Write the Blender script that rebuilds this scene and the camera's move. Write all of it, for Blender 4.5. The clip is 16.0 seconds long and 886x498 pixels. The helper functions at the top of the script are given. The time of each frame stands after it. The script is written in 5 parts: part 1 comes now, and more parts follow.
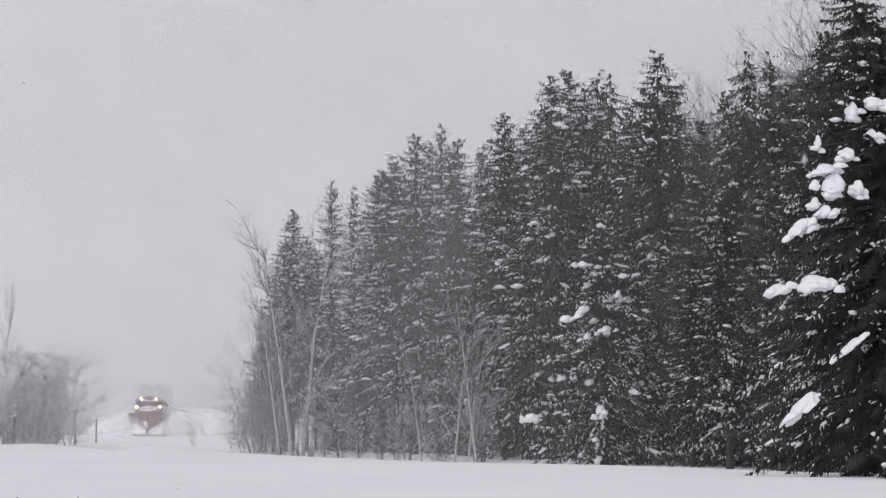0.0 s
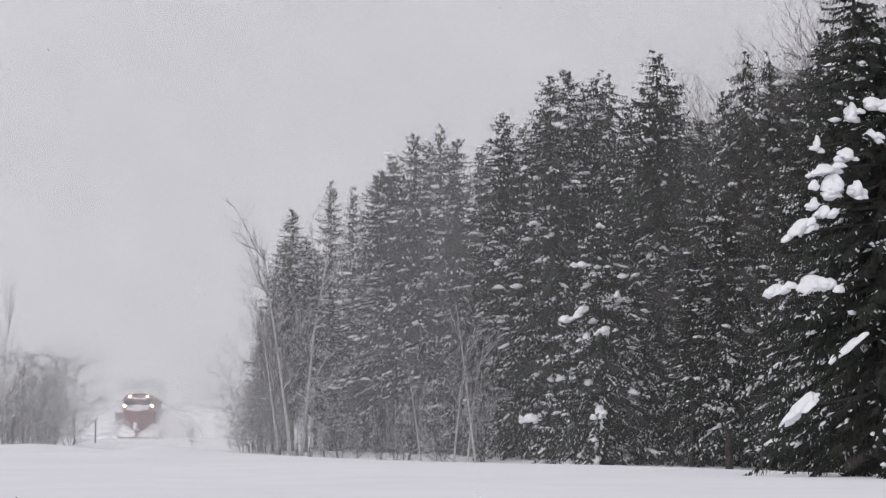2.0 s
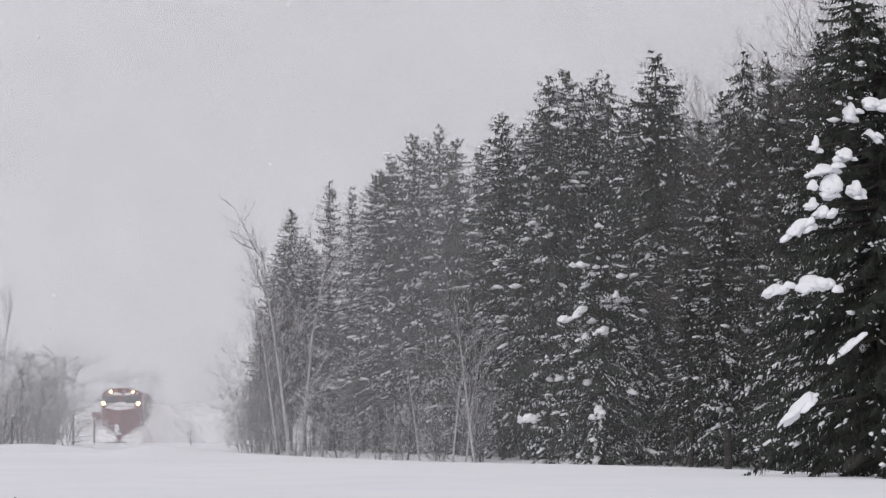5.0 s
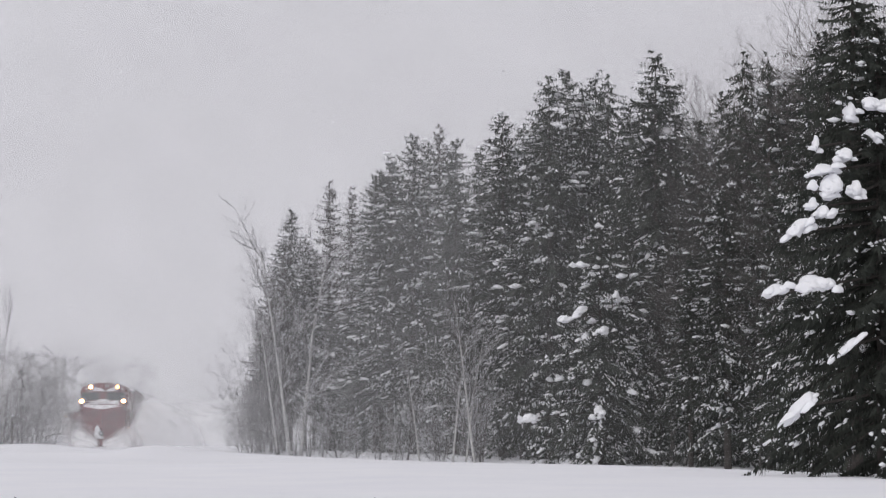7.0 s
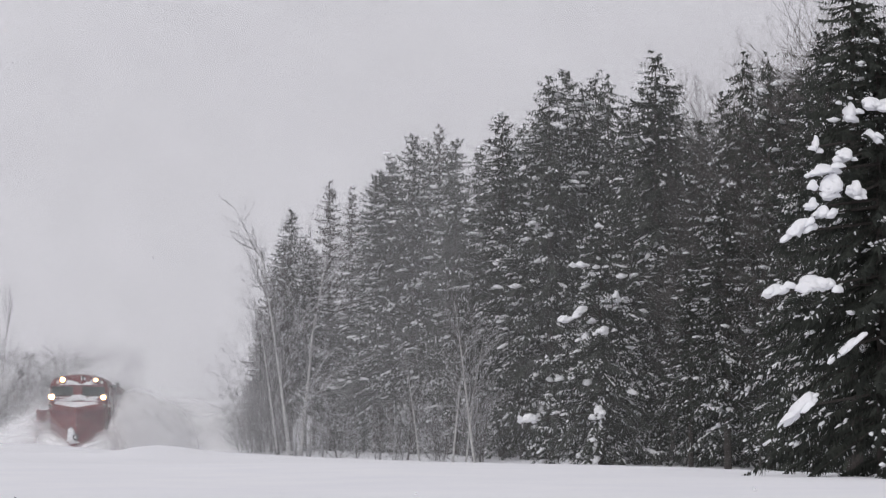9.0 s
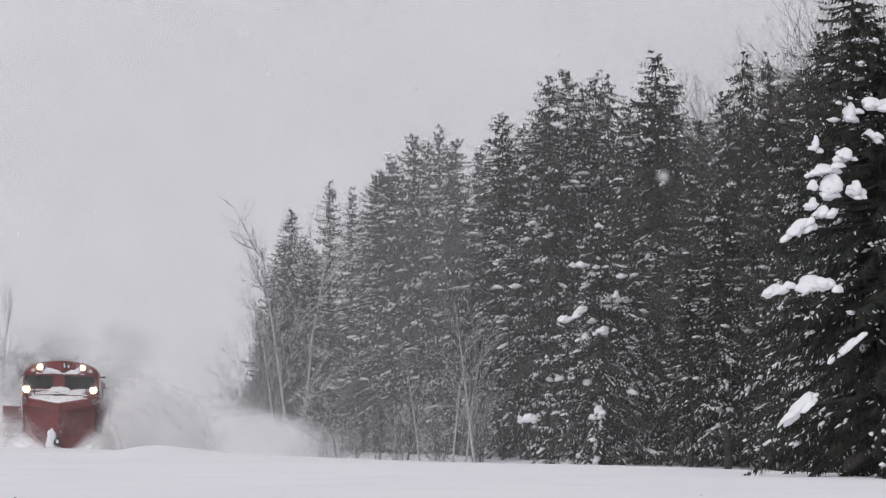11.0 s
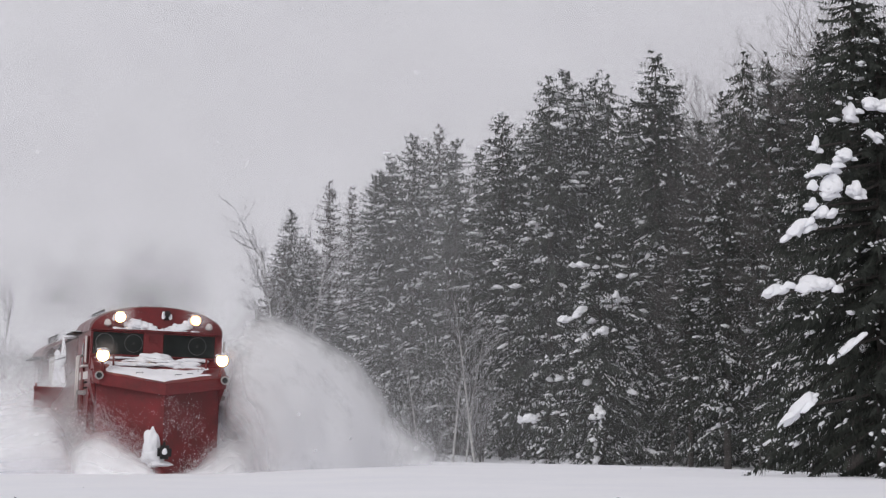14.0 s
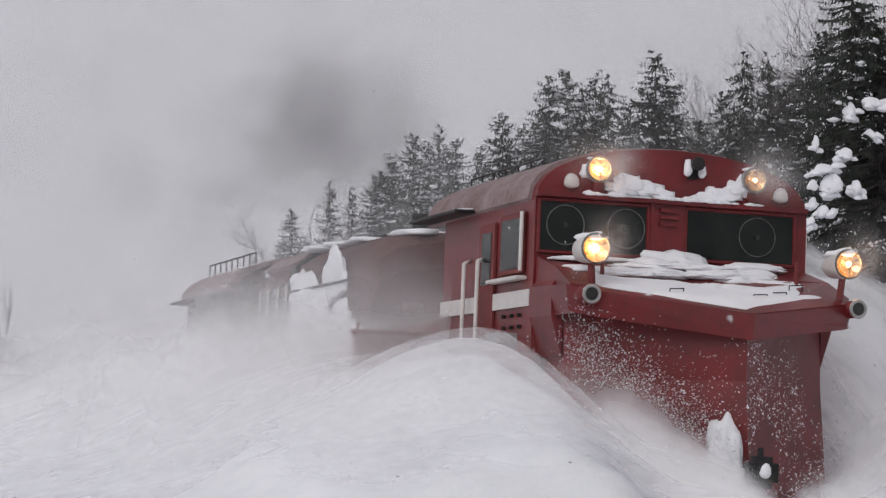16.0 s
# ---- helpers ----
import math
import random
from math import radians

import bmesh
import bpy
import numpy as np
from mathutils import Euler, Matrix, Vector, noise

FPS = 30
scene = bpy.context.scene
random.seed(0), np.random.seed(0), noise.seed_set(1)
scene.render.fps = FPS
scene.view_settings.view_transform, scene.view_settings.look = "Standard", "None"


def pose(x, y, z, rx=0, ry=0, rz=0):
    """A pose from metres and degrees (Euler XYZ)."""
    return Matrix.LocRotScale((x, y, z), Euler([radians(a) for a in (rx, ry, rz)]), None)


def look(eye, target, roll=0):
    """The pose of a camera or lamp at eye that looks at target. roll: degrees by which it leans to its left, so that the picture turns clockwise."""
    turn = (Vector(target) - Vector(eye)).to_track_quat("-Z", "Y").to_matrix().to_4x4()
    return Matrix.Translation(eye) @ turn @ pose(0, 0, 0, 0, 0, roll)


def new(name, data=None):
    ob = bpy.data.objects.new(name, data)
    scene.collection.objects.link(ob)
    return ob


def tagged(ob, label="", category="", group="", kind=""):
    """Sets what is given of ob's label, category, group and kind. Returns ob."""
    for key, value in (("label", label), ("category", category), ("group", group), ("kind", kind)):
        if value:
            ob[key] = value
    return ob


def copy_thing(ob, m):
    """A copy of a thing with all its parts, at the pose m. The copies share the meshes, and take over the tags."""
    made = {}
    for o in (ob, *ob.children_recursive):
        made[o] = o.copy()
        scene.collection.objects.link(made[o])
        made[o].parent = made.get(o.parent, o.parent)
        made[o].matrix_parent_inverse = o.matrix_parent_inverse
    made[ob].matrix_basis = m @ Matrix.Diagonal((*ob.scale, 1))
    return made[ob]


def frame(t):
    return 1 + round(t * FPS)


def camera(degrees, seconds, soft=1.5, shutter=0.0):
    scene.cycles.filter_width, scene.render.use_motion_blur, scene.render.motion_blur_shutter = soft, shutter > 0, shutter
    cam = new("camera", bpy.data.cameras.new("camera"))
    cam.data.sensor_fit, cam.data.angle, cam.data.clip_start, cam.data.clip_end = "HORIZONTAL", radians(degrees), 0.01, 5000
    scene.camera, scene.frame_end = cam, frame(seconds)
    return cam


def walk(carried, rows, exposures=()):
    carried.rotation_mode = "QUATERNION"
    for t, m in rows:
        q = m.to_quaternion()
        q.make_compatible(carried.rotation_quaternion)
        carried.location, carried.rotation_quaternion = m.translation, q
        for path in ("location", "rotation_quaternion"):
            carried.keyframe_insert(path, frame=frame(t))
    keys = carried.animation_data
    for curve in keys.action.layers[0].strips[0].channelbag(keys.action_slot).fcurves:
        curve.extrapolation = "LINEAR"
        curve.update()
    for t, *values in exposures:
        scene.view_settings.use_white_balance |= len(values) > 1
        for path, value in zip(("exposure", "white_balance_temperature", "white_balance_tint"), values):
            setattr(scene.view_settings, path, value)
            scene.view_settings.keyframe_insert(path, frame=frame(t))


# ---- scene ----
# ---- camera and its walk ----
EYE = (0.0, 0.0, 1.677)
cam = camera(19.773, 16.0, soft=1.3)


def aim(turn):
    """The standing camera's pose, turned by some thousandths of a degree."""
    return pose(*EYE, 90 + 3.90, 0, turn)


walk(cam, [(0.0, aim(0.045)), (1.0, aim(0.036)), (2.5, aim(0.02)), (4.0, aim(0.0)), (9.0, aim(0.0)), (16.0, aim(0.0))],
     exposures=[(0.0, 0.0), (15.0, 0.0), (15.5, -0.1), (16.0, -0.24)])

# The train's way: seconds, x, y, z, heading and cant in degrees.
WAY = [
    (0.0, -33.52, 287.62, 0.298, 3.89, 0.0), (1.0, -31.62, 267.16, 0.235, 4.00, 0.0), (2.0, -29.76, 247.71, 0.171, 4.15, 0.0),
    (3.0, -27.95, 229.16, 0.109, 4.22, 0.0), (4.0, -26.21, 211.43, 0.050, 4.16, 0.0), (5.0, -24.59, 194.40, -0.004, 3.98, 0.01),
    (6.0, -23.08, 177.97, -0.052, 3.76, 0.02), (7.0, -21.67, 162.05, -0.092, 3.64, 0.04), (8.0, -20.29, 146.52, -0.123, 3.76, 0.11),
    (9.0, -18.87, 131.30, -0.143, 4.28, 0.29), (10.0, -17.26, 116.27, -0.150, 5.29, 0.64), (11.0, -15.32, 101.33, -0.143, 6.81, 1.20),
    (11.5, -14.19, 93.86, -0.133, 7.74, 1.49), (12.0, -12.92, 86.39, -0.120, 8.76, 1.75), (12.5, -11.50, 78.88, -0.102, 9.84, 1.96),
    (13.0, -9.93, 71.33, -0.079, 10.93, 2.11), (13.5, -8.20, 63.73, -0.052, 12.00, 2.21), (14.0, -6.30, 56.07, -0.019, 13.0, 2.28),
    (14.5, -4.26, 48.33, 0.018, 14.1, 2.32), (15.0, -2.08, 40.49, 0.061, 15.2, 2.35), (15.5, 0.24, 32.56, 0.110, 16.1, 2.37),
    (16.0, 2.60, 24.51, 0.164, 16.7, 2.30)]

# ---- world, sun ----
world = bpy.data.worlds.new("overcast")
scene.world = world
world.use_nodes = True
wn = world.node_tree
wn.nodes.clear()


def wnode(kind, **values):
    n = wn.nodes.new(kind)
    for k, v in values.items():
        n.inputs[k].default_value = v
    return n


sky = wnode("ShaderNodeTexSky")
sky.sky_type, sky.sun_disc, sky.sun_elevation, sky.sun_rotation, sky.dust_density = "NISHITA", False, radians(32), radians(200), 6.0
grey = wnode("ShaderNodeHueSaturation", Saturation=0.08, Value=0.1)
coord = wnode("ShaderNodeTexCoord")
split = wnode("ShaderNodeSeparateXYZ")
dome = wnode("ShaderNodeMapRange")
dome.inputs["From Min"].default_value, dome.inputs["From Max"].default_value = 0.0, 1.0
dome.inputs["To Min"].default_value, dome.inputs["To Max"].default_value = 1.0, 1.35
cloud = wnode("ShaderNodeVectorMath")
cloud.operation = "SCALE"
cloud.inputs[0].default_value = (0.446, 0.439, 0.473)
mixer = wn.nodes.new("ShaderNodeMix")
mixer.data_type, mixer.inputs[0].default_value = "RGBA", 0.92
back = wnode("ShaderNodeBackground", Strength=1.0)
wout = wnode("ShaderNodeOutputWorld")
wn.links.new(sky.outputs[0], grey.inputs["Color"])
wn.links.new(coord.outputs["Generated"], split.inputs[0])
wn.links.new(split.outputs["Z"], dome.inputs["Value"])
side_light = wnode("ShaderNodeMapRange")
side_light.inputs["From Min"].default_value, side_light.inputs["From Max"].default_value = -1.0, 1.0
side_light.inputs["To Min"].default_value, side_light.inputs["To Max"].default_value = 1.26, 0.68
both = wnode("ShaderNodeMath")
both.operation = "MULTIPLY"
wn.links.new(split.outputs["X"], side_light.inputs["Value"])
wn.links.new(dome.outputs[0], both.inputs[0])
wn.links.new(side_light.outputs[0], both.inputs[1])
wn.links.new(both.outputs[0], cloud.inputs["Scale"])
wn.links.new(grey.outputs[0], mixer.inputs["A"])
wn.links.new(cloud.outputs[0], mixer.inputs["B"])
wn.links.new(mixer.outputs["Result"], back.inputs["Color"])
wn.links.new(back.outputs[0], wout.inputs[0])

sun = new("sun", bpy.data.lights.new("sun", "SUN"))
sun.data.energy, sun.data.angle, sun.data.color = 0.9, radians(40), (1.0, 0.985, 0.985)
sun.matrix_world = look((0, 0, 50), (12, 26, 30))
scene.cycles.transparent_max_bounces = 80
scene.cycles.max_bounces, scene.cycles.diffuse_bounces, scene.cycles.transmission_bounces = 28, 20, 20


# ---- materials ----
def material(name):
    m = bpy.data.materials.new(name)
    m.use_nodes = True
    m.node_tree.nodes.clear()
    return m, m.node_tree


def add(nt, kind, **values):
    n = nt.nodes.new(kind)
    for k, v in values.items():
        n.inputs[k.replace("_", " ")].default_value = v
    return n


def paint(name, a, b, scale=3.0, rough=0.6, metal=0.0, fine=40.0, bump=0.2, dist=0.02, spec=0.4, vary=0.0):
    """Two colours mixed by coarse and fine noise, with relief; vary: by object."""
    m, nt = material(name)
    tc = add(nt, "ShaderNodeTexCoord")
    n1 = add(nt, "ShaderNodeTexNoise", Scale=scale, Detail=5.0, Roughness=0.6)
    n2 = add(nt, "ShaderNodeTexNoise", Scale=fine, Detail=3.0)
    mx = add(nt, "ShaderNodeMath")
    mx.operation = "MULTIPLY_ADD"
    mx.inputs[1].default_value = 0.45
    ramp = add(nt, "ShaderNodeValToRGB")
    ramp.color_ramp.elements[0].position, ramp.color_ramp.elements[1].position = 0.48, 0.95
    ramp.color_ramp.elements[0].color, ramp.color_ramp.elements[1].color = (*a, 1), (*b, 1)
    p = add(nt, "ShaderNodeBsdfPrincipled", Roughness=rough, Metallic=metal, Specular_IOR_Level=spec)
    bp = add(nt, "ShaderNodeBump", Strength=bump, Distance=dist)
    o = add(nt, "ShaderNodeOutputMaterial")
    nt.links.new(tc.outputs["Object"], n1.inputs["Vector"])
    nt.links.new(tc.outputs["Object"], n2.inputs["Vector"])
    nt.links.new(n2.outputs[0], mx.inputs[0])
    nt.links.new(n1.outputs[0], mx.inputs[2])
    nt.links.new(mx.outputs[0], ramp.inputs[0])
    col = ramp.outputs[0]
    if vary:
        info = add(nt, "ShaderNodeObjectInfo")
        mr = add(nt, "ShaderNodeMapRange", To_Min=1 - vary, To_Max=1 + vary)
        hs = add(nt, "ShaderNodeHueSaturation")
        nt.links.new(info.outputs["Random"], mr.inputs["Value"])
        nt.links.new(mr.outputs[0], hs.inputs["Value"])
        nt.links.new(col, hs.inputs["Color"])
        col = hs.outputs[0]
    nt.links.new(col, p.inputs["Base Color"])
    nt.links.new(n2.outputs[0], bp.inputs["Height"])
    nt.links.new(bp.outputs[0], p.inputs["Normal"])
    nt.links.new(p.outputs[0], o.inputs[0])
    return m


def glow(name, colour, strength):
    m, nt = material(name)
    e = add(nt, "ShaderNodeEmission", Color=(*colour, 1), Strength=strength)
    o = add(nt, "ShaderNodeOutputMaterial")
    nt.links.new(e.outputs[0], o.inputs[0])
    return m


def powder(name, colour, peak, grain=0.0, radial=True, lo=0.35, hi=0.75):
    """Airborne powder or smoke: thin scraps that thin out towards their rims."""
    m, nt = material(name)
    tr = add(nt, "ShaderNodeBsdfTransparent")
    d = add(nt, "ShaderNodeBsdfDiffuse", Color=(*colour, 1))
    t = add(nt, "ShaderNodeBsdfTranslucent", Color=(*colour, 1))
    body = add(nt, "ShaderNodeMixShader", Fac=0.5)
    nt.links.new(d.outputs[0], body.inputs[1])
    nt.links.new(t.outputs[0], body.inputs[2])
    tc = add(nt, "ShaderNodeTexCoord")
    val = None
    if radial:
        vm = add(nt, "ShaderNodeVectorMath")
        vm.operation = "DISTANCE"
        vm.inputs[1].default_value = (0.5, 0.5, 0)
        nt.links.new(tc.outputs["UV"], vm.inputs[0])
        mr = add(nt, "ShaderNodeMapRange", From_Min=0.5, From_Max=0.0, To_Min=0.0, To_Max=peak)
        mr.interpolation_type = "SMOOTHSTEP"
        nt.links.new(vm.outputs["Value"], mr.inputs["Value"])
        val = mr.outputs[0]
    ns = add(nt, "ShaderNodeTexNoise", Scale=grain or 0.05, Detail=4.0, Roughness=0.6)
    nt.links.new(tc.outputs["Object"], ns.inputs["Vector"])
    nr = add(nt, "ShaderNodeMapRange", From_Min=lo, From_Max=hi, To_Min=0.25 if radial else peak * 0.7, To_Max=1.2 if radial else peak * 1.3)
    nt.links.new(ns.outputs[0], nr.inputs["Value"])
    if val is not None:
        mu = add(nt, "ShaderNodeMath")
        mu.operation = "MULTIPLY"
        nt.links.new(val, mu.inputs[0])
        nt.links.new(nr.outputs[0], mu.inputs[1])
        val = mu.outputs[0]
    else:
        val = nr.outputs[0]
    mix = add(nt, "ShaderNodeMixShader")
    o = add(nt, "ShaderNodeOutputMaterial")
    nt.links.new(val, mix.inputs[0])
    nt.links.new(tr.outputs[0], mix.inputs[1])
    nt.links.new(body.outputs[0], mix.inputs[2])
    nt.links.new(mix.outputs[0], o.inputs[0])
    return m


def sheeted(name, colour, peak, coarse, fine):
    """Airborne powder in thin sheets; the mesh carries how dense it is, noise makes it uneven."""
    m, nt = material(name)
    tr = add(nt, "ShaderNodeBsdfTransparent")
    d = add(nt, "ShaderNodeBsdfDiffuse", Color=(*colour, 1))
    t = add(nt, "ShaderNodeBsdfTranslucent", Color=(*colour, 1))
    body = add(nt, "ShaderNodeMixShader", Fac=0.4)
    tc = add(nt, "ShaderNodeTexCoord")
    at = add(nt, "ShaderNodeAttribute")
    at.attribute_name = "powder"
    n1 = add(nt, "ShaderNodeTexNoise", Scale=coarse, Detail=6.0, Roughness=0.62)
    n2 = add(nt, "ShaderNodeTexNoise", Scale=fine, Detail=3.0)
    r1 = add(nt, "ShaderNodeMapRange", From_Min=0.34, From_Max=0.62, To_Min=-0.32, To_Max=0.30)
    r2 = add(nt, "ShaderNodeMapRange", From_Min=0.3, From_Max=0.7, To_Min=-0.05, To_Max=0.05)
    a1, a2, mu, mix = (add(nt, k) for k in ("ShaderNodeMath", "ShaderNodeMath", "ShaderNodeMapRange", "ShaderNodeMixShader"))
    mu.interpolation_type = "SMOOTHSTEP"
    mu.inputs["From Min"].default_value, mu.inputs["From Max"].default_value, mu.inputs["To Max"].default_value = 0.0, 1.0, peak
    gate = add(nt, "ShaderNodeMath")
    gate.operation = "MULTIPLY"
    o = add(nt, "ShaderNodeOutputMaterial")
    for a, b in ((d.outputs[0], body.inputs[1]), (t.outputs[0], body.inputs[2]), (tc.outputs["Object"], n1.inputs["Vector"]), (tc.outputs["Object"], n2.inputs["Vector"]),
                 (n1.outputs[0], r1.inputs["Value"]), (n2.outputs[0], r2.inputs["Value"]), (at.outputs["Fac"], a1.inputs[0]), (r1.outputs[0], a1.inputs[1]),
                 (a1.outputs[0], a2.inputs[0]), (r2.outputs[0], a2.inputs[1]), (a2.outputs[0], mu.inputs["Value"]), (mu.outputs[0], gate.inputs[0]),
                 (at.outputs["Fac"], gate.inputs[1]), (gate.outputs[0], mix.inputs[0]), (tr.outputs[0], mix.inputs[1]), (body.outputs[0], mix.inputs[2]), (mix.outputs[0], o.inputs[0])):
        nt.links.new(a, b)
    return m


def snowed(name, bark, amount):
    """Bark whose upper side carries settled snow."""
    m, nt = material(name)
    tc = add(nt, "ShaderNodeTexCoord")
    geo = add(nt, "ShaderNodeNewGeometry")
    sep = add(nt, "ShaderNodeSeparateXYZ")
    ns = add(nt, "ShaderNodeTexNoise", Scale=2.2, Detail=4.0)
    sm = add(nt, "ShaderNodeMath")
    sm.operation = "ADD"
    mr = add(nt, "ShaderNodeMapRange", From_Min=1.15 - amount, From_Max=1.45 - amount)
    n2 = add(nt, "ShaderNodeTexNoise", Scale=25.0, Detail=3.0)
    ramp = add(nt, "ShaderNodeValToRGB")
    ramp.color_ramp.elements[0].color, ramp.color_ramp.elements[1].color = (*[c * 0.5 for c in bark], 1), (*[c * 1.7 for c in bark], 1)
    mix = nt.nodes.new("ShaderNodeMix")
    mix.data_type = "RGBA"
    mix.inputs["B"].default_value = (0.86, 0.86, 0.89, 1)
    p = add(nt, "ShaderNodeBsdfPrincipled", Roughness=0.85, Specular_IOR_Level=0.2)
    o = add(nt, "ShaderNodeOutputMaterial")
    nt.links.new(tc.outputs["Object"], ns.inputs["Vector"])
    nt.links.new(tc.outputs["Object"], n2.inputs["Vector"])
    nt.links.new(geo.outputs["Normal"], sep.inputs[0])
    nt.links.new(sep.outputs["Z"], sm.inputs[0])
    nt.links.new(ns.outputs[0], sm.inputs[1])
    nt.links.new(sm.outputs[0], mr.inputs["Value"])
    nt.links.new(n2.outputs[0], ramp.inputs[0])
    nt.links.new(ramp.outputs[0], mix.inputs["A"])
    nt.links.new(mr.outputs[0], mix.inputs["Factor"])
    nt.links.new(mix.outputs["Result"], p.inputs["Base Color"])
    nt.links.new(p.outputs[0], o.inputs[0])
    return m


SNOW = paint("snow", (0.87, 0.875, 0.915), (0.94, 0.94, 0.96), 0.4, 0.75, fine=5.0, bump=0.05, dist=0.03, spec=0.2)
SNOWCAP = paint("snow_cap", (0.84, 0.85, 0.88), (0.92, 0.92, 0.94), 4.0, 0.8, fine=30.0, bump=0.4, dist=0.02, spec=0.2)
NEEDLE = paint("spruce_needles", (0.028, 0.034, 0.030), (0.068, 0.074, 0.062), 1.5, 0.8, fine=18.0, spec=0.2, vary=0.25)
LARCH = paint("larch_twigs", (0.05, 0.046, 0.044), (0.10, 0.09, 0.085), 2.0, 0.85, fine=20.0, spec=0.2, vary=0.2)
BARK = paint("spruce_bark", (0.035, 0.03, 0.028), (0.09, 0.08, 0.075), 5.0, 0.9, fine=40.0, bump=0.6, spec=0.2)
BIRCH = paint("birch_bark", (0.26, 0.255, 0.255), (0.66, 0.65, 0.64), 3.0, 0.8, fine=25.0, bump=0.4, spec=0.2)
TWIG = paint("bare_twigs", (0.06, 0.055, 0.052), (0.15, 0.14, 0.135), 3.0, 0.9, fine=30.0, spec=0.2, vary=0.25)
FROST = snowed("frosted_twigs", (0.085, 0.08, 0.078), 0.38)
DUSTED = snowed("dusted_twigs", (0.06, 0.056, 0.054), 0.15)
RED = paint("red_paint", (0.205, 0.018, 0.021), (0.11, 0.017, 0.017), 2.2, 0.38, fine=26.0, bump=0.12, spec=0.45)
DULLRED = paint("weathered_red_paint", (0.14, 0.022, 0.022), (0.21, 0.05, 0.047), 1.2, 0.6, fine=14.0, bump=0.12, spec=0.3)
ROOF = paint("roof_paint", (0.16, 0.085, 0.085), (0.32, 0.25, 0.25), 2.5, 0.6, fine=14.0, bump=0.2)
CREAM = paint("cream_paint", (0.72, 0.69, 0.66), (0.60, 0.55, 0.53), 3.0, 0.5, fine=20.0, bump=0.1)
DARK = paint("black_steel", (0.015, 0.015, 0.016), (0.045, 0.043, 0.042), 6.0, 0.5, 0.3, fine=30.0)
STEEL = paint("grey_steel", (0.30, 0.29, 0.28), (0.46, 0.45, 0.44), 6.0, 0.45, 0.4, fine=30.0)
POST = paint("weathered_post", (0.05, 0.045, 0.042), (0.12, 0.11, 0.105), 5.0, 0.9, fine=30.0, bump=0.5)
GLASS = paint("dark_cab_glass", (0.010, 0.012, 0.011), (0.022, 0.026, 0.024), 1.5, 0.12, fine=5.0, bump=0.02, spec=0.28)
MIRROR = paint("lamp_mirror", (0.95, 0.72, 0.45), (0.85, 0.62, 0.36), 8.0, 0.12, 1.0, fine=40.0, bump=0.02)
LOCOPAINT = paint("faded_brown_red_paint", (0.075, 0.032, 0.032), (0.14, 0.07, 0.067), 1.2, 0.65, fine=14.0, bump=0.12, spec=0.3)
RING = paint("dull_ring", (0.10, 0.10, 0.10), (0.20, 0.20, 0.20), 6.0, 0.5, 0.4, fine=30.0)
LAMPHOT = glow("lit_filament_bulb", (1.0, 0.47, 0.16), 200.0)
LAMPDIM = glow("dim_filament_bulb", (1.0, 0.47, 0.16), 30.0)


# ---- helpers of the scene ----
def part(name, bm, mat, parent=None, label="", smooth=False):
    """Links a bmesh as one mesh object under a thing or a part."""
    me = bpy.data.meshes.new(name)
    bm.to_mesh(me)
    bm.free()
    me.materials.append(mat)
    if smooth:
        me.shade_smooth()
    ob = new(name, me)
    ob.parent = parent
    if label:
        tagged(ob, label)
    return ob


def raw(name, verts, faces, mat, parent=None, label="", uv=None):
    """One mesh object out of computed vertices and faces of one size."""
    verts, faces = np.asarray(verts, dtype=np.float32), np.asarray(faces, dtype=np.int32)
    k = faces.shape[1]
    me = bpy.data.meshes.new(name)
    me.vertices.add(len(verts))
    me.vertices.foreach_set("co", verts.ravel())
    me.loops.add(faces.size)
    me.loops.foreach_set("vertex_index", faces.ravel())
    me.polygons.add(len(faces))
    me.polygons.foreach_set("loop_start", np.arange(0, faces.size, k, dtype=np.int32))
    if uv is not None:
        layer = me.uv_layers.new(name="UVMap")
        layer.data.foreach_set("uv", np.asarray(uv, dtype=np.float32).ravel())
    me.update(calc_edges=True)
    me.materials.append(mat)
    ob = new(name, me)
    ob.parent = parent
    if label:
        tagged(ob, label)
    return ob


def box(bm, x0, x1, y0, y1, z0, z1, bevel=0.0):
    vs = [bm.verts.new((x, y, z)) for x in (x0, x1) for y in (y0, y1) for z in (z0, z1)]
    fs = [bm.faces.new([vs[i] for i in f]) for f in ((0, 1, 3, 2), (4, 6, 7, 5), (0, 4, 5, 1), (2, 3, 7, 6), (0, 2, 6, 4), (1, 5, 7, 3))]
    if bevel:
        edges = {e for f in fs for e in f.edges}
        bmesh.ops.bevel(bm, geom=list(edges), offset=bevel, segments=2, affect="EDGES")
    return bm


def prism(bm, outline, x0, x1):
    """An outline of (y, z) drawn out along x."""
    a = [bm.verts.new((x0, y, z)) for y, z in outline]
    b = [bm.verts.new((x1, y, z)) for y, z in outline]
    n = len(outline)
    for i in range(n):
        bm.faces.new((a[i], a[(i + 1) % n], b[(i + 1) % n], b[i]))
    bm.faces.new(a[::-1])
    bm.faces.new(b)
    bmesh.ops.recalc_face_normals(bm, faces=bm.faces[:])
    return bm


def rod(bm, p, q, r0, r1=None, sides=8):
    """A tapered round bar from p to q."""
    p, q = Vector(p), Vector(q)
    d = q - p
    m = Matrix.Translation((p + q) / 2) @ d.to_track_quat("Z", "Y").to_matrix().to_4x4()
    bmesh.ops.create_cone(bm, cap_ends=True, segments=sides, radius1=r0, radius2=r0 if r1 is None else r1, depth=d.length, matrix=m)
    return bm


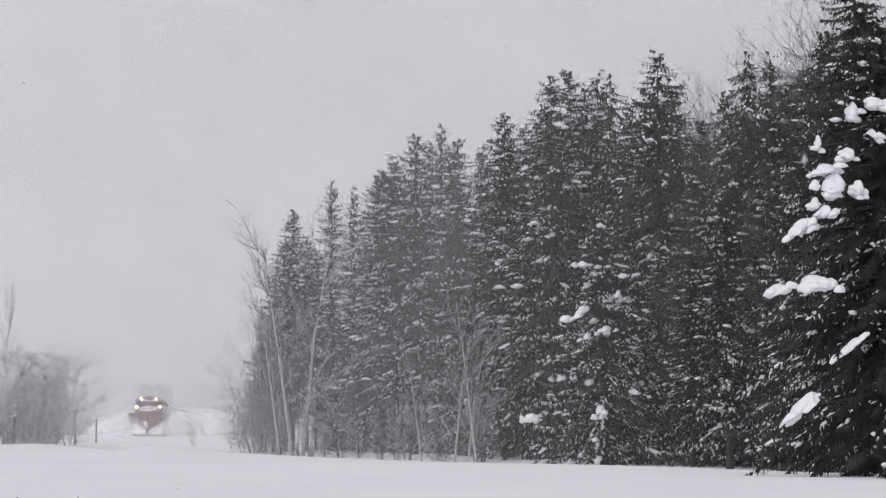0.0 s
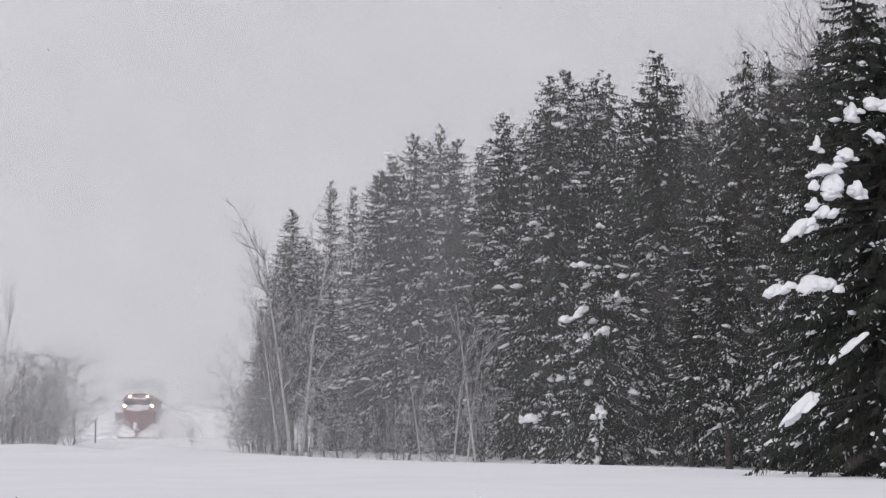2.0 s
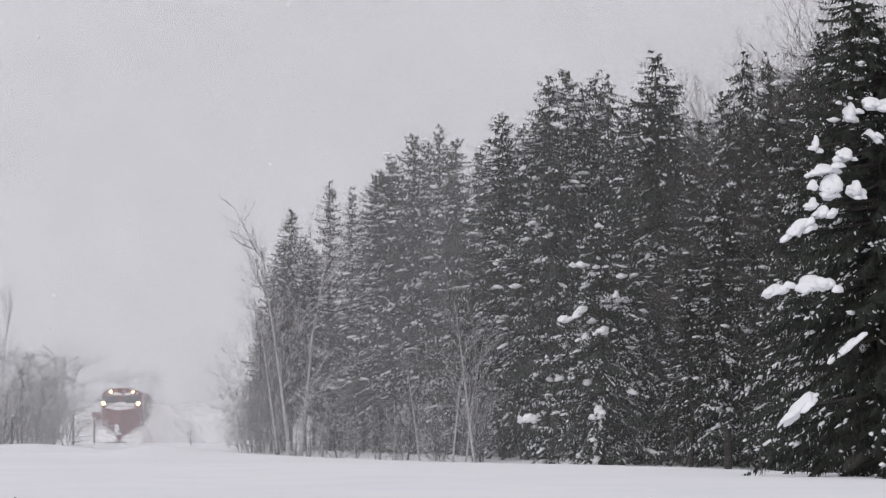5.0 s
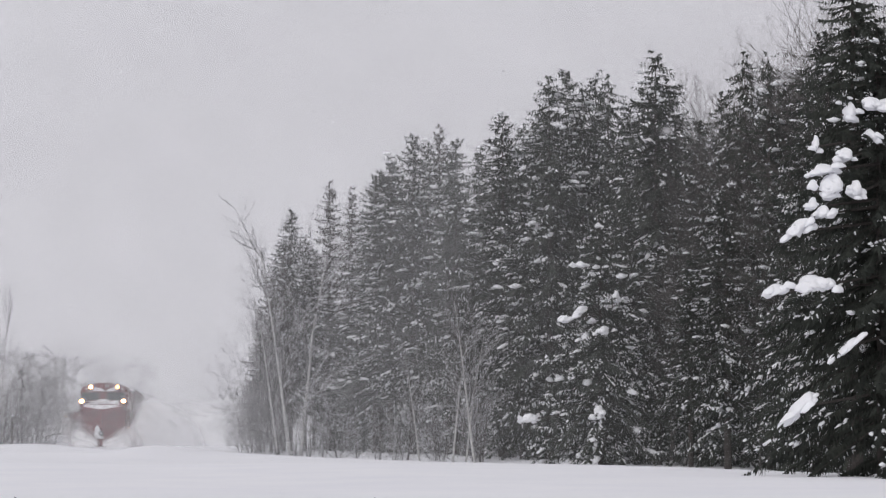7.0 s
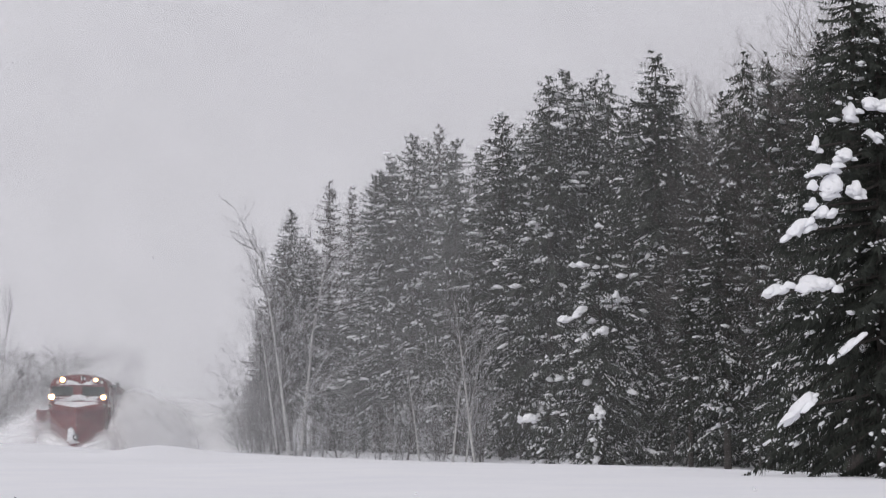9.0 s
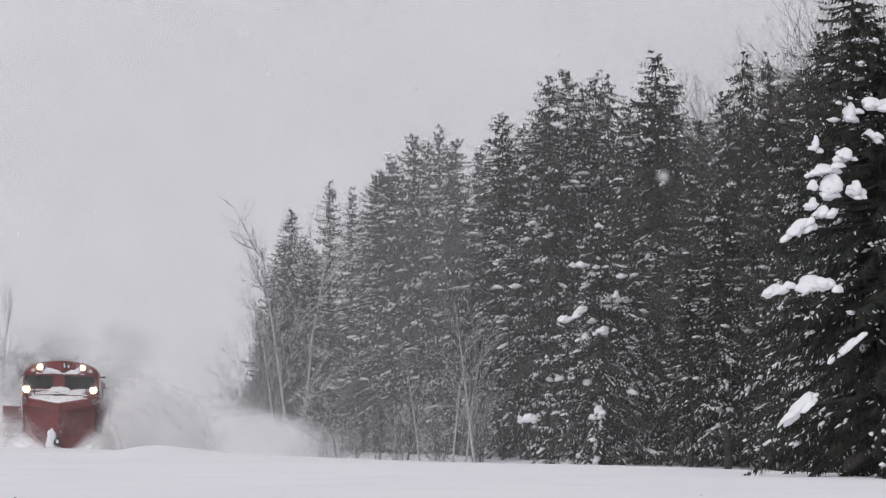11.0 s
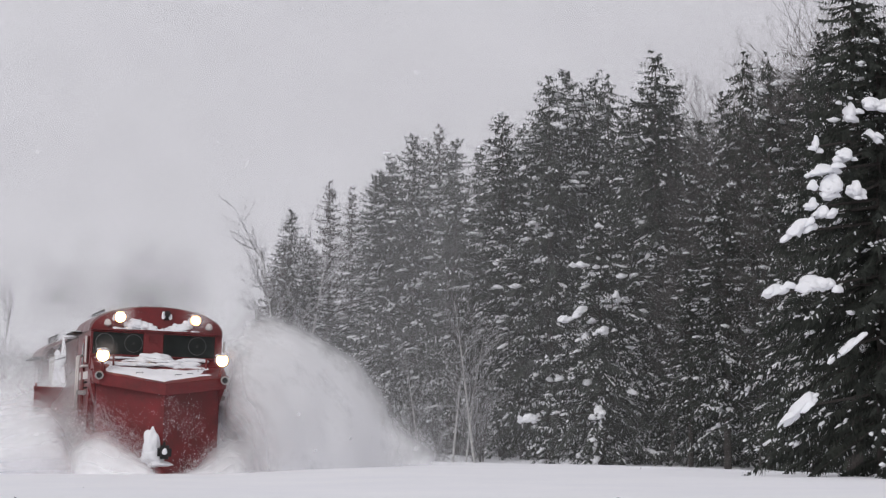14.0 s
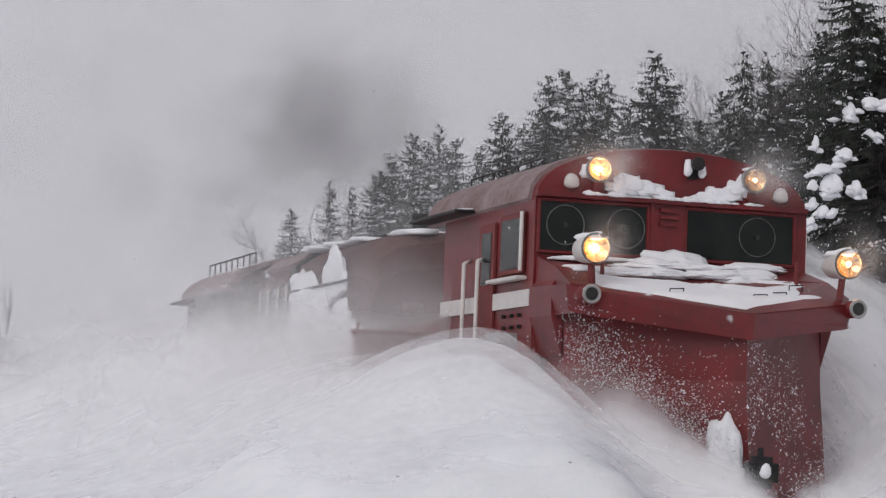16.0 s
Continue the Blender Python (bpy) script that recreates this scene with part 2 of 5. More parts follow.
def ring(bm, centre, r, thick, axis="X", seg=28, k=6):
    """A thin round hoop."""
    turn = Euler((0, radians(90), 0)).to_matrix().to_4x4() if axis == "X" else Matrix()
    m = Matrix.Translation(centre) @ turn
    loops = []
    for i in range(seg):
        a = 2 * math.pi * i / seg
        loops.append([bm.verts.new(m @ Vector(((r + thick * math.cos(b)) * math.cos(a), (r + thick * math.cos(b)) * math.sin(a), thick * math.sin(b)))) for b in (2 * math.pi * j / k for j in range(k))])
    for i in range(seg):
        for j in range(k):
            bm.faces.new((loops[i][j], loops[(i + 1) % seg][j], loops[(i + 1) % seg][(j + 1) % k], loops[i][(j + 1) % k]))
    return bm


def turned(bm, outline, centre, seg=24):
    """An outline of (along x, radius) turned round an axis along x."""
    rings = []
    for a, r in outline:
        rings.append([bm.verts.new((centre[0] + a, centre[1] + r * math.cos(6.28319 * i / seg), centre[2] + r * math.sin(6.28319 * i / seg))) for i in range(seg)])
    for p, q in zip(rings, rings[1:]):
        for i in range(seg):
            bm.faces.new((p[i], p[(i + 1) % seg], q[(i + 1) % seg], q[i]))
    bmesh.ops.remove_doubles(bm, verts=bm.verts[:], dist=1e-5)
    return bm


def lump(bm, centre, size, rnd, sub=2, rough=0.25, flat=0.45):
    """An uneven pillow of snow."""
    made = bmesh.ops.create_icosphere(bm, subdivisions=sub, radius=1.0)["verts"]
    off = Vector((rnd.uniform(0, 50), rnd.uniform(0, 50), rnd.uniform(0, 50)))
    for v in made:
        k = 1 + rough * noise.noise(v.co * 1.7 + off)
        if v.co.z < 0:
            v.co.z *= flat
        v.co = Vector((v.co.x * size[0] * k, v.co.y * size[1] * k, v.co.z * size[2] * k)) + Vector(centre)
    return bm


# ---- the ground ----
def edge_at(x):
    return np.where(x < 2.25, 70.2 - 2.286 * x, np.where(x < 9.5, 65 - 1.38 * (x - 2.25), 55.0))


def ground_z(x, y):
    """Height of the snow: a field about 0.6 m over the rails, lower along the wood."""
    x, y = np.asarray(x, float), np.asarray(y, float)
    k = np.clip((y - edge_at(x)) / 7.0, 0, 1)
    k = k * k * (3 - 2 * k)
    near = np.clip((14 - y) / 10, 0, 1)
    wave = 0.035 * np.sin(x * 0.33 + 1.0) * np.cos(y * 0.11) + 0.012 * np.sin(x * 0.9 + y * 0.17)
    wave = wave + 0.32 * np.exp(-((x + 9.4) / 1.3) ** 2 - ((y - 83) / 6.0) ** 2) + 0.12 * np.exp(-((x + 17) / 3.0) ** 2 - ((y - 110) / 18.0) ** 2)
    return 0.6 - 0.5 * k + wave - 0.45 * near


def build_ground():
    xs = np.concatenate([np.linspace(-1500, -70, 24), np.linspace(-60, 40, 161), np.linspace(50, 1500, 24)])
    ys = np.concatenate([np.linspace(-200, -4, 12), np.linspace(0, 190, 230), np.linspace(200, 3000, 40)])
    gx, gy = np.meshgrid(xs, ys)
    gz = ground_z(gx, gy)
    n, m = len(xs), len(ys)
    idx = np.arange(n * m).reshape(m, n)
    faces = np.stack([idx[:-1, :-1], idx[:-1, 1:], idx[1:, 1:], idx[1:, :-1]], -1).reshape(-1, 4)
    ob = raw("ground", np.stack([gx, gy, gz], -1).reshape(-1, 3), faces, SNOW)
    ob.data.shade_smooth()
    tagged(ob, "deep smooth untouched white snow field beside the railway", "snow", kind="structure")


build_ground()


def build_haze():
    """Thin sheets of drifting snow in the air, one behind another."""
    for i, (y, fall) in enumerate([(67, 0.03), (90, 0.04), (103, 0.05), (115, 0.13), (147, 0.15), (185, 0.05), (240, 0.05), (312, 0.68)]):
        m = powder("snow_haze", (0.97, 0.97, 0.98), fall, 0.02, radial=False)
        w = 0.35 * y + 30
        xs, zs = np.linspace(-w, w, 9), np.linspace(0, 75, 5)
        gx, gz = np.meshgrid(xs, zs)
        gy = y + 0.0006 * gx * gx + gz * 0
        idx = np.arange(45).reshape(5, 9)
        faces = np.stack([idx[:-1, :-1], idx[:-1, 1:], idx[1:, 1:], idx[1:, :-1]], -1).reshape(-1, 4)
        ob = raw("snow_haze", np.stack([gx, gy, gz], -1).reshape(-1, 3), faces, m)
        tagged(ob, "thin pale veil of blowing snow in the air", "haze", kind="stuff")


build_haze()


# ---- trees ----
def spruce_arrays(rnd, height, radius, droop=0.35, gap=0.30, bare=0.05, snow=0.5, big=1.0, dens=1.65, fine=0.74, dab=1.0):
    """Twigs, trunk-side branches and snow of one spruce as arrays."""
    tv, tf, sv, sf = [], [], [], []
    wood = bmesh.new()
    rod(wood, (0, 0, -0.3), (0, 0, height * 0.55), 0.011 * height, 0.006 * height, 8)
    rod(wood, (0, 0, height * 0.55), (0, 0, height * 0.985), 0.006 * height, 0.008, 6)
    ico = bmesh.new()
    bmesh.ops.create_icosphere(ico, subdivisions=1, radius=1.0)
    iv = np.array([v.co[:] for v in ico.verts])
    iface = np.array([[v.index for v in f.verts] for f in ico.faces])
    ico.free()
    ov = np.array(((1, 0, 0), (-1, 0, 0), (0, 1, 0), (0, -1, 0), (0, 0, 1), (0, 0, -1)), float)
    oface = np.array(((0, 2, 4), (2, 1, 4), (1, 3, 4), (3, 0, 4), (2, 0, 5), (1, 2, 5), (3, 1, 5), (0, 3, 5)))

    def diamond(p, d, side, length, width):
        n = len(tv)
        tv.extend((p + side * width, p + d * length, p - side * width))
        tf.append((n, n + 1, n + 2))

    def pillow(p, along, length, width, thick, iv=iv, iface=iface):
        n = sum(len(a) for a in sv)
        across = np.array((-along[1], along[0], 0.0))
        across /= np.linalg.norm(across) + 1e-6
        jit = 1 + 0.5 * (rnd.random(iv.shape[0])[:, None] - 0.5)
        b = iv * jit
        up = np.where(b[:, 2:3] > 0, b[:, 2:3], b[:, 2:3] * 0.7)
        sv.append(p + b[:, 0:1] * along * length + b[:, 1:2] * across * width + up * np.array((0, 0, thick)))
        sf.append(iface + n)

    z = bare * height
    while z < height * 0.985:
        u = z / height
        reach = radius * (1 - u) ** 0.62 + 0.02
        if u < 0.12:
            reach *= 0.75 + u * 2
        count = int(rnd.integers(5, 9)) if u < 0.9 else 5
        a0 = rnd.uniform(0, 6.28)
        for b in range(count):
            a = a0 + 6.283 * b / count + rnd.uniform(-0.3, 0.3)
            L = reach * rnd.uniform(0.42, 1.25)
            zz = z + rnd.uniform(-0.8, 0.8) * gap
            out = np.array((math.cos(a), math.sin(a), 0.0))
            side = np.array((-out[1], out[0], 0.0))
            dr = droop * rnd.uniform(0.7, 2.0) * (1 - 0.75 * u) - 0.5 * max(0.0, u - 0.8)
            n = max(3, int(L / (0.15 / dens)))
            loaded = rnd.random() < snow * (1.25 - 0.75 * u)
            pts = []
            for i in range(n + 1):
                s = i / n
                r = L * s
                drop = dr * L * (s * 0.55 + s * s * 0.55) - 0.14 * L * s ** 4
                pts.append(out * r + np.array((0, 0, zz - drop)) + side * L * 0.05 * math.sin(s * 4 + a * 7))
            for i in range(1, n + 1):
                p, d = pts[i], pts[i] - pts[i - 1]
                d = d / (np.linalg.norm(d) + 1e-6)
                s = i / n
                span = fine * (0.10 + 0.12 * (1 - u) + 0.40 * L * s * (1.12 - s)) * rnd.uniform(0.7, 1.3)
                for sgn in (-1, 1):
                    w = d * 0.55 + side * sgn * 0.8 + np.array((0, 0, rnd.uniform(-1.7, -0.1) * (1 - 0.5 * u)))
                    w /= np.linalg.norm(w)
                    lean = np.array((0, 0, 1.0)) * rnd.uniform(0.3, 1) + d * rnd.uniform(-0.6, 0.6)
                    lean = lean / np.linalg.norm(lean)
                    diamond(p, w, lean, span, fine * rnd.uniform(0.034, 0.066))
                    if rnd.random() < (0.40 if loaded else 0.05) * dab and s > 0.25:
                        k = sum(len(a) for a in sv)
                        q0 = p + np.array((0, 0, 0.03)) + w * span * rnd.uniform(0.0, 0.4)
                        ln, wd = (0.07 + span * rnd.uniform(0.25, 0.55)) * dab ** 0.7, rnd.uniform(0.04, 0.095) * (0.6 + 0.4 * big) * dab ** 0.7
                        sv.append(np.array((q0, q0 + w * ln * 0.5 + lean * wd, q0 + w * ln, q0 + w * ln * 0.5 - lean * wd * 0.6, q0 + w * ln * 0.5 + side * sgn * -wd * 0.7 + np.array((0, 0, wd * 0.6)))))
                        sf.append(np.array(((0, 1, 4), (1, 2, 4), (2, 3, 4), (3, 0, 4))) + k)
                if rnd.random() < 0.8:
                    w = d * 0.3 + np.array((rnd.uniform(-0.3, 0.3), rnd.uniform(-0.3, 0.3), -0.9))
                    diamond(p, w / np.linalg.norm(w), side, fine * rnd.uniform(0.2, 0.65) * (1 - 0.4 * u), fine * 0.06)
            tip = pts[-1] - pts[-2]
            tip /= np.linalg.norm(tip) + 1e-6
            diamond(pts[-1], tip, side, 0.25 * fine, 0.045)
            if L > 0.5:
                k = len(wood.verts)
                rod(wood, pts[0], pts[(2 * n) // 3], 0.018, 0.006, 3)
            if loaded and L > 0.3:
                for j in range(int(rnd.integers(0, 3))):
                    s = rnd.uniform(0.4, 1.0) if j else rnd.uniform(0.7, 1.0)
                    i = min(n, max(1, int(s * n)))
                    d = pts[i] - pts[i - 1]
                    d /= np.linalg.norm(d) + 1e-6
                    size = big * rnd.uniform(0.45, 1.25) ** 2
                    pillow(pts[i] + side * L * rnd.uniform(-0.16, 0.16) + np.array((0, 0, 0.0)), d, 0.175 * size + 0.03, 0.085 * size + 0.02, 0.068 * size + 0.01)
                for j in range(int(1.5 * L)):
                    i = int(rnd.integers(1, n + 1))
                    o = side * rnd.uniform(-0.3, 0.3) * L * 0.5
                    d = pts[i] - pts[i - 1]
                    d /= np.linalg.norm(d) + 1e-6
                    pillow(pts[i] + o - np.array((0, 0, 0.04)), d, rnd.uniform(0.04, 0.13), rnd.uniform(0.025, 0.055), rnd.uniform(0.02, 0.045), ov, oface)
        z += gap * rnd.uniform(0.75, 1.3) * (1 - 0.62 * u)
    return tv, tf, sv, sf, wood


def spruce(seed, label, snowlabel="", needles=None, **kw):
    rnd = np.random.default_rng(seed)
    tv, tf, sv, sf, wood = spruce_arrays(rnd, **kw)
    tree = tagged(new("spruce_tree"), label, "tree", "spruces of the wood")
    part("trunk", wood, BARK, tree)
    raw("crown", tv, tf, needles or NEEDLE, tree)
    if sv:
        s = raw("snow_load", np.concatenate(sv), np.concatenate(sf), SNOWCAP, tree, "white snow lying on the boughs")
        s.data.shade_smooth()
        tagged(s, kind="stuff")
    return tree


def limb(verts, faces, p, q, r0, r1, sides=4):
    d = q - p
    n = np.linalg.norm(d)
    d = d / (n + 1e-9)
    a = np.cross(d, (0.3, 0.9, 0.2))
    a /= np.linalg.norm(a) + 1e-9
    b = np.cross(d, a)
    k = len(verts)
    for i in range(sides):
        t = 6.283 * i / sides
        o = a * math.cos(t) + b * math.sin(t)
        verts.append(p + o * r0)
        verts.append(q + o * r1)
    for i in range(sides):
        j = (i + 1) % sides
        faces.append((k + 2 * i, k + 2 * j, k + 2 * j + 1, k + 2 * i + 1))


TOPS = {}


def bare_tree(seed, height, name, label, stem, twig, lean=(0, 0), spread=0.6, stems=1, start=0.25, levels=3, girth=0.011, many=9, fine=0.003):
    """A leafless tree: stem, limbs and twigs."""
    rnd = np.random.default_rng(seed)
    sv, sf, tv, tf = [], [], [], []

    def grow(p, d, length, r, level):
        n = 5 if level < 2 else 3 if level < levels - 1 else 2
        q = p
        for i in range(n):
            d = d + rnd.normal(0, 0.06 if level == 0 else 0.16, 3) + np.array((0, 0, 0.05 if level else 0.02))
            d /= np.linalg.norm(d)
            nxt = q + d * length / n
            limb(sv if level == 0 else tv, sf if level == 0 else tf, q, nxt, r * (1 - 0.8 * i / n), r * (1 - 0.8 * (i + 1) / n), 6 if level == 0 else 3)
            if level < levels - 1:
                kids = many if level == 0 else 5
                for _ in range(max(1, kids // n + int(rnd.random() < 0.5))):
                    if level == 0 and (i + 0.5) / n < start:
                        continue
                    s = rnd.random()
                    a = rnd.uniform(0, 6.28)
                    w = np.array((math.cos(a), math.sin(a), 0)) * spread + d * rnd.uniform(0.7, 1.1)
                    w /= np.linalg.norm(w)
                    f = (0.42 if level == 0 else 0.5) * rnd.uniform(0.5, 1.1)
                    grow(q + (nxt - q) * s, w, length * f * (1.15 - 0.5 * (i / n)), r * 0.38 * (1 - 0.55 * i / n) + fine, level + 1)
            q = nxt
    for k in range(stems):
        a = rnd.uniform(0, 6.28)
        o = np.array((math.cos(a), math.sin(a), 0)) * (0.25 * (stems > 1)) * rnd.random()
        d = np.array((lean[0], lean[1], 1.0)) + (o * 1.4 if stems > 1 else 0)
        grow(o + np.array((0, 0, -0.2)), d / np.linalg.norm(d), height * (1 if k == 0 else rnd.uniform(0.55, 1)), girth * height, 0)
    tree = tagged(new(name), label, "bush" if "bush" in name else "tree")
    raw("trunk", sv, sf, stem, tree)
    raw("crown", tv, tf, twig, tree)
    TOPS[name, label, seed] = max(v[2] for v in tv)
    return tree


SPRUCE_LABEL = "dark green spruce with light snow on drooping boughs"
SPRUCES = [
    spruce(1, SPRUCE_LABEL, height=14, radius=3.0, droop=0.45, gap=0.32, snow=0.40, big=0.90, bare=0.10),
    spruce(2, SPRUCE_LABEL, height=14, radius=2.5, droop=0.35, gap=0.34, snow=0.36, big=0.8, bare=0.20),
    spruce(3, SPRUCE_LABEL, height=14, radius=3.3, droop=0.55, gap=0.32, snow=0.45, big=0.95, bare=0.08),
    spruce(4, SPRUCE_LABEL, height=14, radius=2.7, droop=0.40, gap=0.36, snow=0.32, big=0.8, bare=0.22),
    spruce(8, SPRUCE_LABEL, height=14, radius=3.0, droop=0.60, gap=0.36, snow=0.36, big=0.85, bare=0.10),
]
DROOPY = spruce(5, "dark spruce with a ragged drooping top", height=14, radius=2.6, droop=0.9, gap=0.46, snow=0.3, big=0.8, bare=0.12)
SPINDLY = spruce(6, "slim young spruce with an open pointed leader", height=14, radius=2.0, droop=0.10, gap=0.62, snow=0.45, big=1.0, bare=0.1)
LARCHTREE = spruce(7, "leafless grey larch with a straight trunk and fine twigs", needles=LARCH, height=14, radius=2.3, droop=0.12, gap=0.30, snow=0.10, big=0.8, bare=0.16, dens=1.3, fine=0.6)
FRONT = [
    (-8.25, 138, 13.2), (-7.59, 140, 11.9), (-3.49, 131, 14.4), (-2.62, 128, 15.1), (-1.47, 125, 15.8), (-0.77, 129, 15.9), (0.59, 120, 15.0),
    (1.85, 126, 15.4), (2.64, 112, 15.2), (3.7, 118, 15.3), (4.45, 106, 15.9), (5.45, 112, 17.2), (5.95, 108, 15.7), (7.65, 105, 14.7),
    (8.25, 98, 15.8), (9.05, 101, 15.1), (9.83, 97, 13.2), (10.78, 94, 13.1), (11.54, 85, 13.0), (11.28, 74, 13.0)]


def plant(src, x, y, h, turn, wide=1.0, base=14.0):
    m = pose(x, y, float(ground_z(x, y)) - 0.05, 0, 0, turn)
    if src.location.length < 0.01:
        src.matrix_basis = m
        t = src
    else:
        t = copy_thing(src, m)
    s = h / base
    t.scale = (s * wide, s * wide, s)
    return t


def plant_wood():
    rnd = random.Random(11)
    for i, (x, y, h) in enumerate(FRONT):
        plant(SPRUCES[(1, 3)[i % 2] if x < 2 else i % 5], x, y, h * 1.015, rnd.uniform(0, 360), rnd.uniform(0.85, 1.0) if x < 2 else rnd.uniform(1.0, 1.2))
    for i, (x, y, h) in enumerate(FRONT):
        if i % 4 != 1:
            deep = rnd.uniform(3.5, 8)
            plant(SPRUCES[(3, 1)[i % 2] if x < 2 else (i + 2) % 5], x * (1 + deep / y) + rnd.uniform(-0.9, 0.9), y + deep, h * rnd.uniform(0.88, 1.0), rnd.uniform(0, 360), rnd.uniform(1.0, 1.2))
    for x, y, h in ((12.6, 84, 14.6), (11.9, 92, 14.4), (13.1, 80, 14.8), (12.3, 72, 13.0), (11.0, 99, 14.6), (12.5, 88, 14.0)):
        plant(SPRUCES[int(y) % 5], x, y, h, rnd.uniform(0, 360), 1.0)
    for x, y, h in ((6.65, 110, 17.0), (6.99, 107, 16.4), (10.76, 90, 14.8)):
        plant(DROOPY, x, y, h, rnd.uniform(0, 360))
    plant(SPINDLY, 10.81, 84, 14.0, 40)
    for x, y, h in ((-9.55, 133, 7.6), (-9.1, 135, 9.6), (-8.55, 137, 11.0), (-6.34, 142, 15.1), (-5.26, 146, 15.1), (-0.18, 134, 17.4)):
        plant(LARCHTREE, x, y, h, rnd.uniform(0, 360))
    # the wood's lower storey and its depth
    line = [(-7.6, 141), (-3.2, 129), (2.8, 109), (6.6, 101), (8.6, 92), (10.3, 80), (11.2, 70), (11.6, 60)]
    for i in range(36):
        u = (i + rnd.random()) / 36 * (len(line) - 1)
        k = min(int(u), len(line) - 2)
        f = u - k
        x, y = (line[k][j] + (line[k + 1][j] - line[k][j]) * f for j in (0, 1))
        deep = rnd.uniform(-1, 13)
        plant(SPRUCES[(1, 3)[i % 2] if x < 2 else rnd.randrange(5)], x + deep * 0.12 + rnd.uniform(-0.4, 0.4), y + deep, rnd.uniform(7.5, 12.2), rnd.uniform(0, 360), rnd.uniform(0.9, 1.3))


plant_wood()
for spot in ((-5.6, 139), (-4.2, 136), (-2.9, 134), (-1.6, 131), (-0.4, 128), (-6.4, 143), (0.8, 124)):
    plant(SPRUCES[2], spot[0], spot[1], 4.2 + 0.4 * (spot[1] % 3), 50 * spot[0], 1.3)
# the tall spruces at the near end of the wood
big = spruce(21, "tall dark spruce with open drooping boughs", height=14.5, radius=2.6, droop=0.5, gap=0.42, snow=0.12, big=1.1, bare=0.1, dens=2.0, fine=0.66, dab=0.4)
big.matrix_basis = pose(10.4, 64, 0.05, 0, 0, 20)
laden = spruce(23, "broad spruce with thick heavy snow pillows on its boughs", height=9.8, radius=3.3, droop=0.42, gap=0.27, snow=0.34, big=0.6, bare=0.03, dens=2.2, fine=0.62, dab=0.62)
mid = spruce(24, "young spruce with clumps of thick snow", height=9.4, radius=3.0, droop=0.42, gap=0.30, snow=0.6, big=1.1, bare=0.03, dens=1.9, fine=0.66, dab=0.85)

def slab(bm, rnd, centre, size, slope, sag):
    """A smooth heap of settled snow that follows a sloping, sagging bough."""
    made = bmesh.ops.create_icosphere(bm, subdivisions=4 if size[0] > 0.2 else 3 if size[0] > 0.1 else 2, radius=1.0)["verts"]
    off = Vector((rnd.uniform(0, 50), rnd.uniform(0, 50), rnd.uniform(0, 50)))
    for v in made:
        u, w, h = v.co
        p = Vector((u * size[0], w * size[1], h * size[2]))
        k = 1 + 0.42 * noise.noise(p * 4.5 + off) + 0.24 * noise.noise(p * 10.0 + off) + 0.12 * noise.noise(p * 25.0 + off)
        fringe = max(0.0, noise.noise(Vector((p.x * 9.0, p.y * 9.0, 3.0)) + off)) * 0.9
        z = p.z * (k if h > 0 else 0.55 + fringe)
        v.co = Vector(centre) + Vector((p.x * k, p.y * k, z - slope * p.x - sag * u * u * size[0] - 0.25 * w * w * size[1]))


def pillows(tree, seed, spots):
    """Thick snow pillows on single boughs: place across, height, half length, thickness, slope; each with the bough that bears it."""
    rnd = random.Random(seed)
    for x, z, length, thick, slope, deep in spots:
        bm = bmesh.new()
        length, thick = length * 0.84, thick * 0.84
        slab(bm, rnd, (x, -deep, z), (length * 0.62, 0.30 + 0.2 * length, thick * 1.15), 1.2 * slope, 0.15)
        for k in range(3 + int(length / 0.09)):
            u = rnd.uniform(-0.95, 0.95)
            r = 0.05 + length * rnd.uniform(0.10, 0.32)
            slab(bm, rnd, (x + u * length * 1.15, -deep - rnd.uniform(0.0, 0.3), z - 1.3 * slope * u * length - rnd.uniform(-0.3, 1.3) * thick), (r, r * 0.9, min(r, thick) * rnd.uniform(0.6, 1.0)), slope, 0.2)
        part("snow_pillow", bm, SNOWCAP, tree, "thick rounded pillow of white snow", True)
        bm = bmesh.new()
        rod(bm, (0, 0, z + 0.25), (x, -deep, z - thick * 0.45), 0.035, 0.02, 5)
        rod(bm, (x - length, -deep, z + slope * length - thick * 0.3), (x + length, -deep, z - slope * length - thick * 0.3), 0.02, 0.012, 5)
        part("bough", bm, BARK, tree)


laden.matrix_basis = pose(8.95, 52, 0.25, 0, 0, 0)
pillows(laden, 3, [
    (-0.70, 7.70, 0.24, 0.20, 0.0, 0.7), (-0.22, 7.90, 0.40, 0.12, 0.15, 0.7), (-1.20, 6.12, 0.42, 0.25, -0.12, 1.4), (-0.72, 6.05, 0.24, 0.20, 0.1, 1.4),
    (-1.33, 6.48, 0.36, 0.10, -0.10, 1.3), (-1.58, 5.75, 0.16, 0.15, 0.0, 1.5), (-1.42, 5.60, 0.25, 0.14, -0.4, 1.6), (-1.90, 5.27, 0.42, 0.17, -0.42, 1.6),
    (-2.42, 4.02, 0.34, 0.13, -0.30, 1.7), (-1.62, 4.17, 0.55, 0.17, 0.02, 1.8), (-1.95, 1.78, 0.44, 0.15, -0.70, 2.3), (-1.02, 2.92, 0.38, 0.09, -0.75, 2.1),
    (-0.85, 6.78, 0.22, 0.14, 0.1, 1.1), (-0.30, 7.20, 0.20, 0.13, 0.4, 0.9), (-1.46, 7.02, 0.11, 0.17, 0.0, 1.1)])
mid.matrix_basis = pose(5.75, 93, 0.1, 0, 0, 0)
